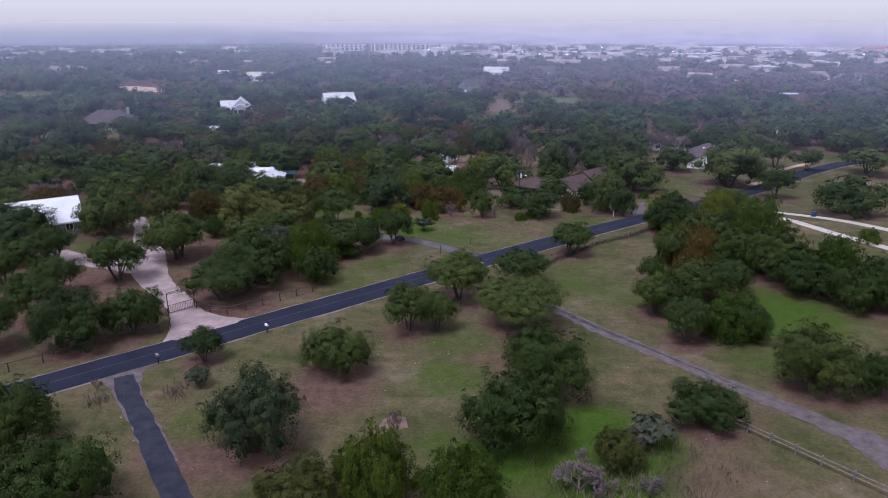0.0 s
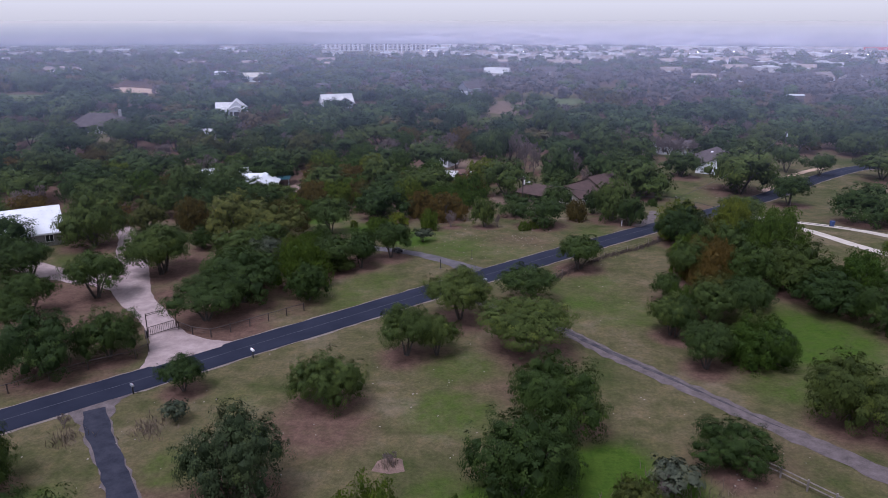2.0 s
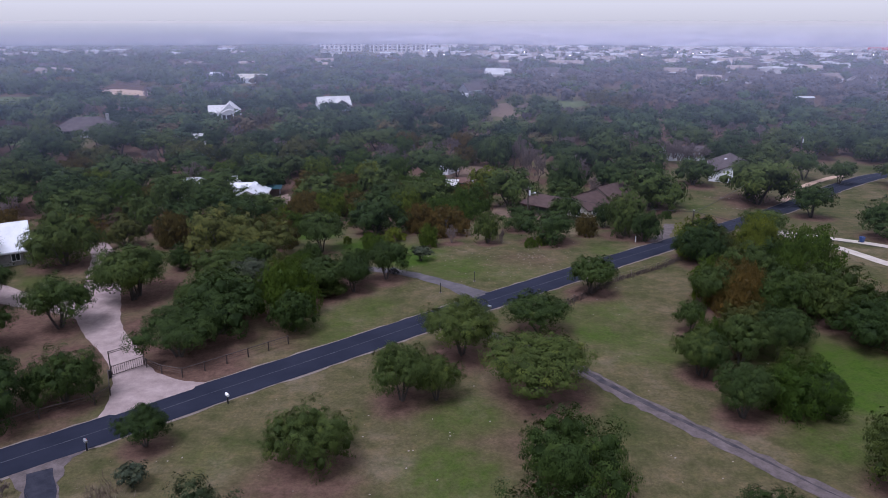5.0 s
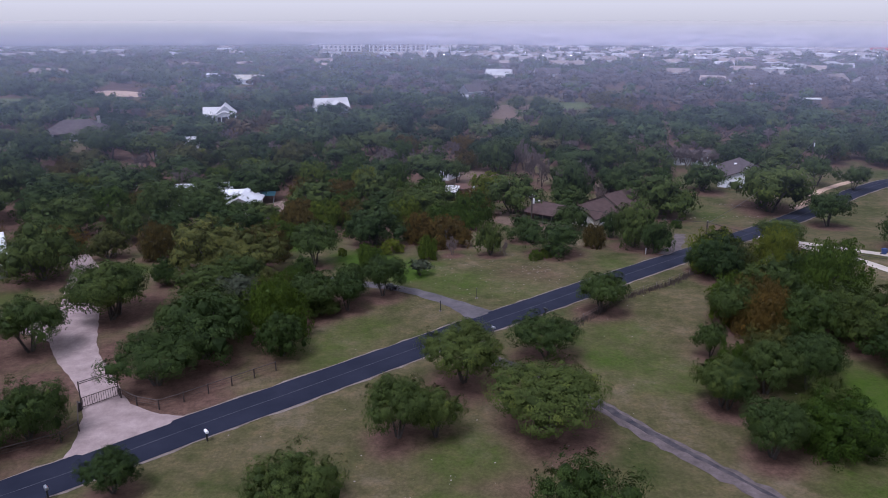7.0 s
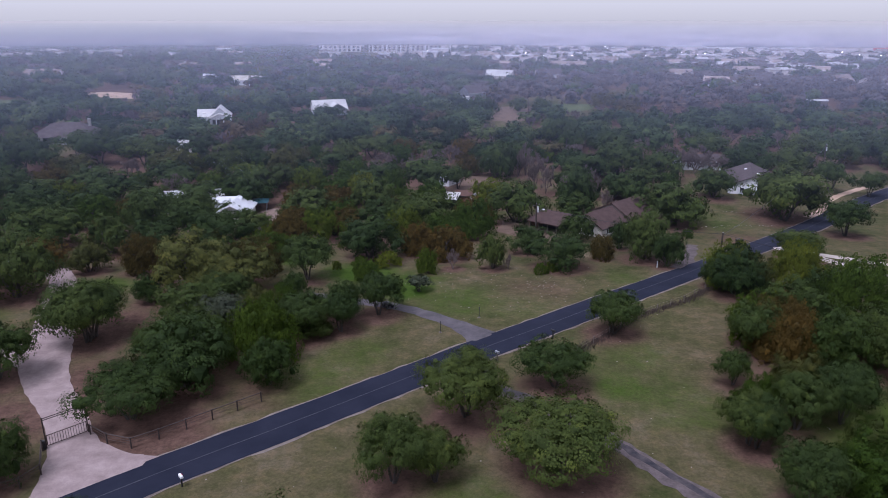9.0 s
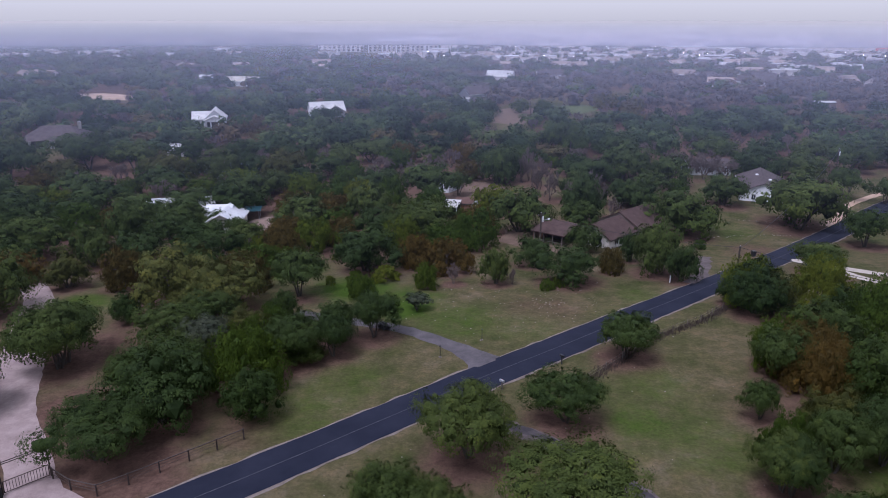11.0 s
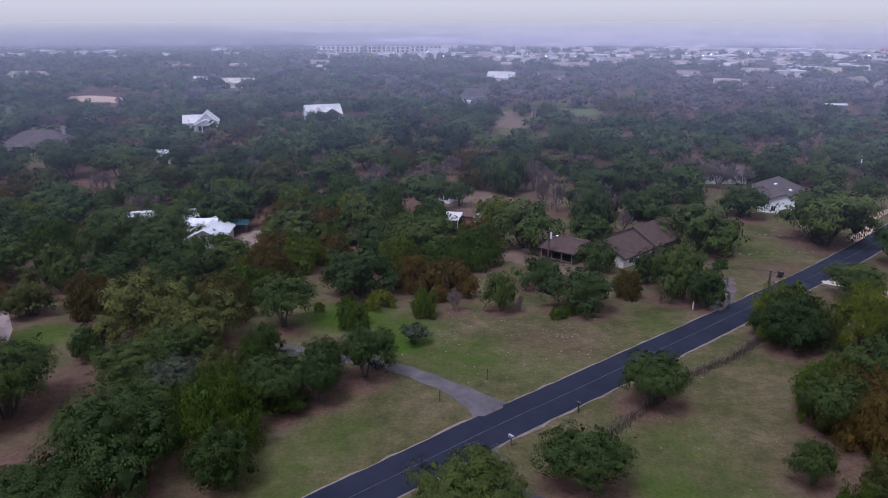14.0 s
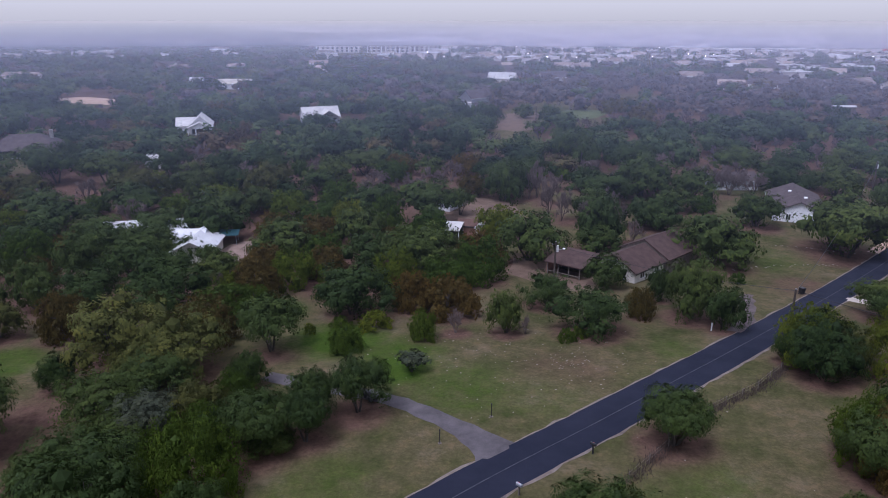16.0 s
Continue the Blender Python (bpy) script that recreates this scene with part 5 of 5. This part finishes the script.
# ---- woods ----
def woods(name, label, y0, y1, cell, r_range, h_range, variants, seed, keep=1.0, bare=None):
    """Many crowns, one beside another, as one body of woodland."""
    rng, rnd2 = np.random.default_rng(seed), random.Random(seed)
    verts, faces, tone, tufts, domed, count = [], [], [], [], [], 0
    y = y0
    while y < y1:
        x = -0.66 * y - 10 - rnd2.random() * cell
        while x < 0.66 * y + 10:
            px, py = x + rnd2.uniform(-0.3, 0.3) * cell, y + rnd2.uniform(-0.3, 0.3) * cell
            x += cell
            if py < np.interp(px / py, edge_x, edge_y) or rnd2.random() > keep * (0.6 if py > 800 and px > -0.03 * py else 0.78 if py > 560 and px > 0.05 * py else 1.0):
                continue
            gap = noise.noise(Vector((px * 0.012, py * 0.012, 3.0)))
            if gap > 0.52 and py > 260:
                continue
            if any((px - a) ** 2 + (py - b) ** 2 < c * c for a, b, c in CLEAR) or any((px - a) ** 2 + (py - b) ** 2 < (0.75 * c + 1.2) ** 2 for a, b, c in PLANTED):
                continue
            if any((px - a) ** 2 + (py - b) ** 2 < c * c for a, b, c in TOWN):
                continue
            r, h = rnd2.uniform(*r_range), rnd2.uniform(*h_range)
            if rnd2.random() < 0.15:
                r, h = r * 0.6, h * 0.65
            grey = noise.noise(Vector((px * 0.016 + 7, py * 0.022, 9.0))) + 0.35 * rnd2.uniform(-1, 1)
            band = math.exp(-((py - 500) / 130) ** 2) * min(1.0, max(0.0, (px + 60) / 120)) * 0.85
            t = rnd2.uniform(0.0, 0.62) if grey < 0.36 - band else rnd2.uniform(0.84, 1.0)
            if rnd2.random() < 0.07:
                t = rnd2.uniform(0.76, 0.82)
            v, f, u, d = variants[rnd2.randrange(len(variants))]
            if bare and t > 0.83:
                v, f = bare[rnd2.randrange(len(bare))]
                u, d = np.full(len(v), 0.4), unit(v - np.array([0, 0, 0.3]))
            ca, sa = math.cos(px * 7.1), math.sin(px * 7.1)
            w = np.stack([(v[:, 0] * ca - v[:, 1] * sa) * r + px, (v[:, 0] * sa + v[:, 1] * ca) * r + py, v[:, 2] * h + land(px, py) - 0.3], 1)
            verts.append(w.astype(np.float32))
            faces.append(f + count)
            tone.append(np.full(len(v), t, dtype=np.float32))
            tufts.append(u)
            domed.append(np.stack([d[:, 0] * ca - d[:, 1] * sa, d[:, 0] * sa + d[:, 1] * ca, d[:, 2]], 1).astype(np.float32))
            count += len(v)
        y += cell
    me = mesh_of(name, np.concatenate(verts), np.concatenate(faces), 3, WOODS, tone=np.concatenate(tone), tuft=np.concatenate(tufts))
    soften(me, np.concatenate(domed))
    return tagged(new(name, me), label, "woodland", kind="stuff")


BARE_WOODS = [bare_arrays(400 + s, 3, 3, 3, 0.018) for s in range(6)]
NEAR_WOODS = [crown_arrays(("oak", "dense", "oak", "dense", "cedar")[s % 5], 300 + s, 9, 72, 13, 0.185, 0.055, 0.7, 0.08) for s in range(10)]
MID_WOODS = [crown_arrays(("oak", "dense")[s % 2], 330 + s, 6, 24, 8, 0.25, 0.098, 0.76, 0.05) for s in range(8)]
FAR_WOODS = [crown_arrays("dense", 350 + s, 3, 10, 4, 0.34, 0.26, 0.85, 0.05) for s in range(6)]
woods("woodland", "evergreen oak and cedar woodland with grey bare trees", 262, 400, 10.4, (5.0, 7.6), (5.6, 9.0), NEAR_WOODS, 21, 1.0, BARE_WOODS)
woods("woodland", "evergreen woodland further off in thin mist", 400, 720, 12.0, (5.4, 8.4), (5.2, 9.4), MID_WOODS, 22, 0.93)
woods("woodland", "distant belt of woods before the town", 720, 1350, 14, (5.0, 9.0), (4.0, 9.5), FAR_WOODS, 23, 0.9)
woods("woodland", "far trees of the town fading in the haze", 1350, 2500, 26, (7.0, 13.0), (4.0, 7.5), FAR_WOODS, 24, 0.62)

# ---- fences, gate, poles and small things ----
def on(x, y):
    return land(x, y)


def post_fence(name, label, points, rails, material, every, height, radius):
    """A fence along the given line: a post at each step, rails from post to post."""
    ob = base(name, Matrix.Identity(4), label, "fence")
    line = []
    for (ax, ay), (bx, by) in zip(points, points[1:]):
        n = max(1, round(math.hypot(bx - ax, by - ay) / every))
        line += [(ax + (bx - ax) * k / n, ay + (by - ay) * k / n) for k in range(n)]
    line.append(points[-1])
    for x, y in line:
        part("post", rodded((x, y, on(x, y) - 0.3), (x, y, on(x, y) + height), radius), material, ob)
    for (ax, ay), (bx, by) in zip(line, line[1:]):
        for r, thick in rails:
            part("rail", rodded((ax, ay, on(ax, ay) + r), (bx, by, on(bx, by) + r), thick, sides=6), material, ob)
    return ob


post_fence("pipe_fence", "rusty iron pipe fence with one top rail", [(-35.6, 94.6), (-33.2, 93.0), (-30.5, 92.2), (-28.4, 93.8), (-20.0, 101.0)], [(1.15, 0.06), (0.55, 0.02), (0.85, 0.02)], IRON, 3.0, 1.25, 0.08)
post_fence("pipe_fence", "rusty iron pipe fence beside the gravel drive", [(-38.9, 91.8), (-37.0, 88.0), (-37.8, 86.0), (-42.3, 83.2), (-48.6, 77.6), (-60, 68.5), (-72, 59)], [(1.15, 0.06), (0.55, 0.02), (0.85, 0.02)], IRON, 4.0, 1.25, 0.08)
rails = post_fence("rail_fence", "weathered grey split-rail fence along the track", [(29.4, 63.8), (30.6, 62.4), (35.2, 56.7), (38.8, 52.2), (43, 47)], [(1.0, 0.07), (0.55, 0.07)], TIMBER, 2.4, 1.2, 0.09)
post_fence("wire_fence", "old wire fence on thin dark posts in brush", [(16.5, 112.8), (21.7, 118.2), (27.8, 124.4), (35.2, 129.6), (40.0, 134.4)], [(1.0, 0.012), (0.6, 0.012)], TIMBER, 3.0, 1.1, 0.05)

# the iron gate with its overhead frame
gate = base("drive_gate", pose(-37.4, 93.7, on(-37.4, 93.7), 0, 0, 44), "black iron drive gate with vertical bars and overhead frame", "gate")
gw = 1.95
for s in (-1, 1):
    part("gate_post", rodded((s * gw, 0, -0.4), (s * gw, 0, 3.3), 0.065), IRON, gate)
for z in (3.2, 3.0):
    part("overhead_beam", rodded((-gw, 0, z), (gw, 0, z), 0.045), IRON, gate)
leaf = part("gate_leaf", rod(rod(rod(rod(bmesh.new(), (-gw + 0.12, 0, 0.2), (gw - 0.12, 0, 0.2), 0.04), (-gw + 0.12, 0, 1.3), (gw - 0.12, 0, 1.3), 0.04), (-gw + 0.12, 0, 0.2), (-gw + 0.12, 0, 1.3), 0.04), (gw - 0.12, 0, 0.2), (gw - 0.12, 0, 1.3), 0.04), IRON, gate)
for k in range(14):
    x = -gw + 0.12 + (k + 1) * (2 * gw - 0.24) / 15
    part("bar", rodded((x, 0, 0.2), (x, 0, 1.3), 0.022, sides=6), IRON, leaf)
part("gate_opener", boxed(-gw - 0.35, -gw - 0.1, -0.25, 0.1, 0.0, 0.95, 0.03), BLACK_PAINT, gate)


def mailbox(x, y, turn, label, body, post):
    ob = base("mailbox", pose(x, y, on(x, y), 0, 0, turn), label, "mailbox", "mailboxes by the road")
    part("post", boxed(-0.06, 0.06, -0.06, 0.06, -0.2, 1.0), post, ob)
    bm = boxed(-0.13, 0.13, -0.3, 0.3, 1.0, 1.14)
    bmesh.ops.create_cone(bm, cap_ends=True, segments=16, radius1=0.13, radius2=0.13, depth=0.6, matrix=Matrix.Translation((0, 0, 1.14)) @ Matrix.Rotation(radians(90), 4, "X"))
    part("box", bm, body, ob)
    part("door", boxed(-0.12, 0.12, -0.32, -0.301, 1.01, 1.22, 0.01), body, ob)
    part("flag", boxed(0.135, 0.15, 0.0, 0.2, 1.12, 1.2), RED_SIGN, ob)
    return ob


mailbox(14.1, 117.1, 45, "black mailbox on a dark post by the road", BLACK_PAINT, BLACK_PAINT)
mailbox(6.4, 110.9, 45, "pale metal mailbox on a post by the road", GREY_METAL, TIMBER)
mailbox(-34.6, 77.5, 45, "grey metal mailbox on a dark post by the road", GREY_METAL, BLACK_PAINT)
mailbox(-23.5, 86.3, 40, "white mailbox on a black post by the road", WHITE_PAINT, BLACK_PAINT)


def drive_post(x, y):
    ob = base("drive_post", pose(x, y, on(x, y), 0, 0, 20), "thin black lamp post with a small cap beside a drive", "post", "posts by the drive")
    part("pole", rodded((0, 0, -0.2), (0, 0, 1.45), 0.05), BLACK_PAINT, ob)
    part("cap", rodded((0, 0, 1.451), (0, 0, 1.62), 0.10, 0.06), BLACK_PAINT, ob)
    part("base_block", boxed(-0.16, 0.16, -0.16, 0.16, -0.05, 0.10, 0.02), TIMBER, ob)


drive_post(-0.6, 118.9)
drive_post(4.8, 123.8)
stake = base("marker_post", pose(36.4, 147.3, on(36.4, 147.3), 0, 0, 0), "short white marker post in dry grass", "post")
part("stake", boxed(-0.07, 0.07, -0.07, 0.07, -0.2, 1.1, 0.01), WHITE_PAINT, stake)
part("cap", boxed(-0.09, 0.09, -0.09, 0.09, 1.102, 1.16, 0.01), WHITE_PAINT, stake)


def utility_pole(x, y, height, label, arm=True, lamp=False, can=False):
    ob = base("utility_pole", pose(x, y, on(x, y), 0, 0, 40), label, "utility pole", "utility poles")
    part("pole", rodded((0, 0, -0.5), (0, 0, height), 0.19, 0.14, 10), POLE_WOOD, ob)
    part("cap", rodded((0, 0, height + 0.002), (0, 0, height + 0.12), 0.10, 0.05), GREY_METAL, ob)
    if arm:
        part("crossarm", boxed(-0.9, 0.9, -0.06, 0.06, height - 0.5, height - 0.36), POLE_WOOD, ob)
        for s in (-0.8, 0.8):
            part("insulator", rodded((s, 0, height - 0.36), (s, 0, height - 0.18), 0.05), GREY_METAL, ob)
    if can:
        part("transformer", rodded((0.38, 0, height - 1.9), (0.38, 0, height - 0.8), 0.28, 0.28, 12), WHITE_PAINT, ob)
    if lamp:
        part("lamp_arm", rodded((0, 0, height - 1.6), (1.0, -0.9, height - 1.3), 0.04), GREY_METAL, ob)
        part("lamp_head", boxed(0.85, 1.35, -1.15, -0.8, height - 1.36, height - 1.2, 0.04), WHITE_PAINT, ob)
    return ob


utility_pole(46.6, 146.4, 6.4, "dark wooden utility pole behind cedars by the road", arm=False)
utility_pole(18.8, 173.2, 6.6, "wooden pole with a white transformer and yard lamp", lamp=True, can=True)
utility_pole(112, 240, 8.5, "wooden utility pole with a white transformer among trees", can=True)
utility_pole(37, 348, 9.0, "thin rusty pole in a clearing", arm=False)


def cable(a, b, sag, label):
    a, b = Vector(a), Vector(b)
    bm = bmesh.new()
    pts = [a.lerp(b, k / 12) - Vector((0, 0, sag * 4 * (k / 12) * (1 - k / 12))) for k in range(13)]
    tube(bm, pts, [0.034] * 13, 5)
    tagged(part("cable", bm, BLACK_PAINT), label, "cable")


cable((46.6, 146.4, on(46.6, 146.4) + 6.2), (18.8, 173.2, on(18.8, 173.2) + 5.9), 0.9, "thin black cable slung between two poles")
cable((46.6, 146.4, on(46.6, 146.4) + 6.2), (74, 119, 6.2), 0.9, "thin black cable slung over the trees")
cable((46.6, 146.4, on(46.6, 146.4) + 6.0), (112, 240, on(112, 240) + 8.1), 2.0, "long thin black cable along the road")


def wheeled_bin(x, y, turn, material, label):
    ob = base("wheeled_bin", pose(x, y, on(x, y) + 0.05, 0, 0, turn), label, "bin", "wheeled bins")
    bm = bmesh.new()
    bmesh.ops.create_cone(bm, cap_ends=True, segments=4, radius1=0.40, radius2=0.52, depth=0.95, matrix=Matrix.Translation((0, 0, 0.6)) @ Matrix.Rotation(radians(45), 4, "Z"))
    part("body", bm, material, ob)
    part("lid", boxed(-0.40, 0.40, -0.42, 0.40, 1.08, 1.16, 0.02), material, ob)
    part("handle", rodded((-0.3, 0.46, 1.0), (0.3, 0.46, 1.0), 0.025), material, ob)
    for s in (-0.36, 0.36):
        part("wheel", rodded((s - 0.04, 0.3, 0.13), (s + 0.04, 0.3, 0.13), 0.13, sides=12), BLACK_PAINT, ob)


wheeled_bin(56.9, 163.9, 20, BLACK_PAINT, "black wheeled bin standing at the edge of the road")
wheeled_bin(79.4, 147.1, 10, BLUE_PLASTIC, "blue wheeled bin on a pale concrete drive")

# a small quad bike half under an oak
quad = base("quad_bike", pose(-8.2, 127.4, on(-8.2, 127.4) + 0.07, 0, 0, 35), "dark quad bike parked at the drive under an oak", "quad bike")
part("body", boxed(-0.35, 0.35, -0.8, 0.8, 0.35, 0.75, 0.1), BLACK_PAINT, quad)
part("seat", boxed(-0.2, 0.2, -0.6, 0.2, 0.752, 0.92, 0.05), BLACK_PAINT, quad)
part("handlebar", rodded((-0.4, 0.45, 1.05), (0.4, 0.45, 1.05), 0.03), IRON, quad)
part("steering_stem", rodded((0, 0.5, 0.7), (0, 0.45, 1.05), 0.04), IRON, quad)
for sx in (-0.42, 0.42):
    for sy in (-0.55, 0.55):
        part("wheel", rodded((sx - 0.1, sy, 0.28), (sx + 0.1, sy, 0.28), 0.28, sides=14), BLACK_PAINT, quad)


# ---- low dry growth and stones ----
def scatter(name, label, category, material, spots, seed, size, tall=0.5):
    """Small rough stones or tufts, strewn round the given spots (x, y, radius, count)."""
    rng = np.random.default_rng(seed)
    bv, bf = BALL_COARSE
    verts, faces, count = [], [], 0
    for x, y, r, n in spots:
        for k in range(n):
            px, py = x + rng.normal(0, r), y + rng.normal(0, r)
            s = size * rng.uniform(0.4, 1.5)
            v = bv * s * rng.uniform(0.7, 1.3, (len(bv), 1)) * np.array([1, rng.uniform(0.6, 1.2), tall]) + np.array([px, py, land(px, py) + s * tall * 0.3])
            verts.append(v)
            faces.append(bf.ravel() + count)
            count += len(v)
    return tagged(new(name, mesh_of(name, np.concatenate(verts), np.concatenate(faces), 3, material)), label, category, kind="stuff")


def brush(name, label, material, spots, seed, size):
    """Blades and stalks, as thin leaning triangles."""
    rng = np.random.default_rng(seed)
    verts = []
    for x, y, r, n in spots:
        p = np.stack([x + rng.normal(0, r, n), y + rng.normal(0, r, n), np.zeros(n)], 1)
        p[:, 2] = [land(a, b) - 0.02 for a, b in p[:, :2]]
        ang = rng.uniform(0, math.tau, n)
        w = np.stack([np.cos(ang), np.sin(ang), np.zeros(n)], 1) * size * 0.05
        h = np.stack([rng.normal(0, 0.35, n), rng.normal(0, 0.35, n), rng.uniform(0.5, 1.3, n)], 1) * size
        verts.append(np.stack([p - w, p + w, p + h], 1).reshape(-1, 3))
    v = np.concatenate(verts)
    return tagged(new(name, mesh_of(name, v, np.arange(len(v)), 3, material)), label, "brush", kind="stuff")


PALE_STONE = surface("pale_limestone", (0.17, 0.145, 0.125), (0.27, 0.235, 0.205), 1.0, 0.9)
STRAW = surface("dry_stalks", (0.09, 0.068, 0.048), (0.16, 0.122, 0.09), 0.3, 0.95)
OLD_STALKS = surface("old_dark_stalks", (0.045, 0.034, 0.030), (0.085, 0.064, 0.055), 0.3, 0.95)
scatter("limestone_bits", "pale limestone bits strewn in thin grass", "stones", PALE_STONE,
        [(15.5, 137.5, 1.6, 40), (9, 140, 6, 40), (15, 137, 4, 24), (3, 133, 5, 30), (12, 132, 6, 30), (20, 134, 6, 40), (-3, 138, 5, 40), (0, 90, 12, 40), (-14, 74, 10, 30), (26, 62, 8, 40), (30, 100, 14, 40), (-26, 66, 8, 25)], 5, 0.075, 0.5)
for n, (line, gap) in enumerate((([(52, 178), (60, 180.5), (67, 181.5), (72, 182)], 1.1), ([(66, 194), (73, 192.5), (80, 190)], 1.3))):
    row = smooth_line(line, gap)
    scatter("stone_edging", "low line of pale stones edging a lawn", "stones", PALE_STONE, [(p.x, p.y, 0.3, 2) for p in row], 40 + n, 0.14, 0.5)
fence_row = smooth_line([(16.5, 112.8), (21.7, 118.2), (27.8, 124.4), (35.2, 129.6), (41.0, 135.2)], 0.8)
brush("dry_brush", "dark dry brush along an old fence line", OLD_STALKS, [(p.x, p.y, 0.42, 60) for p in fence_row], 8, 0.6)
brush("dry_stalks", "dry stalks below bare brush", STRAW, [(13, 53, 3.0, 900), (22, 57, 3.0, 700), (19, 52, 3, 600), (-37.5, 68.5, 0.8, 150), (-30.0, 70.6, 1.0, 250), (-5.1, 64.3, 0.5, 70)], 9, 0.8)

# ---- mist sheets with painted haze over the woods and the town ----
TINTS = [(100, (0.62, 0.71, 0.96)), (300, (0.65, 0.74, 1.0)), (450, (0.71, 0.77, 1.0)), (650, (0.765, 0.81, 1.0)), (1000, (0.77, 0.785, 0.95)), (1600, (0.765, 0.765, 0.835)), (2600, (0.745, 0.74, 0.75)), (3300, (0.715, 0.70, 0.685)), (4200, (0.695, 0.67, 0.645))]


def haze_sheet(stops, lift_near, lift_far):
    """A low sheet over the trees that carries the painted haze, from the edge of the woods to the horizon."""
    bm = bmesh.new()
    rows = []
    r = 95.0
    while r < 26000:
        ring = []
        t = min(1.0, max(0.0, (r - 350) / 450))
        lift = lift_near + (lift_far - lift_near) * t * t * (3 - 2 * t)
        for k in range(65):
            a = radians(-58 + 116 * k / 64)
            x, q = r * math.sin(a), r * math.cos(a)
            ring.append(bm.verts.new((x, q, land(x, q) + lift)))
        rows.append(ring)
        r *= 1.07
    for a, c in zip(rows, rows[1:]):
        for k in range(64):
            bm.faces.new((a[k], a[k + 1], c[k + 1], c[k]))
    ob = part("mist", bm, haze_material("painted_haze", stops, TINTS, 5000))
    ob.data.shade_smooth()
    return tagged(ob, "thin low sheet over the woods with distance haze painted in", "mist", kind="structure")


# opacity of the painted haze at each distance
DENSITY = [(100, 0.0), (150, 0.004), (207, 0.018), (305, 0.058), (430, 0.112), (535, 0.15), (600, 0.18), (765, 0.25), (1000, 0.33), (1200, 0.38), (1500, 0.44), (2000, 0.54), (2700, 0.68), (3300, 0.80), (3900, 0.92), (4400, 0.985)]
haze_sheet(DENSITY, 12, 20.5)
haze_sheet(DENSITY, 13, 21.5)
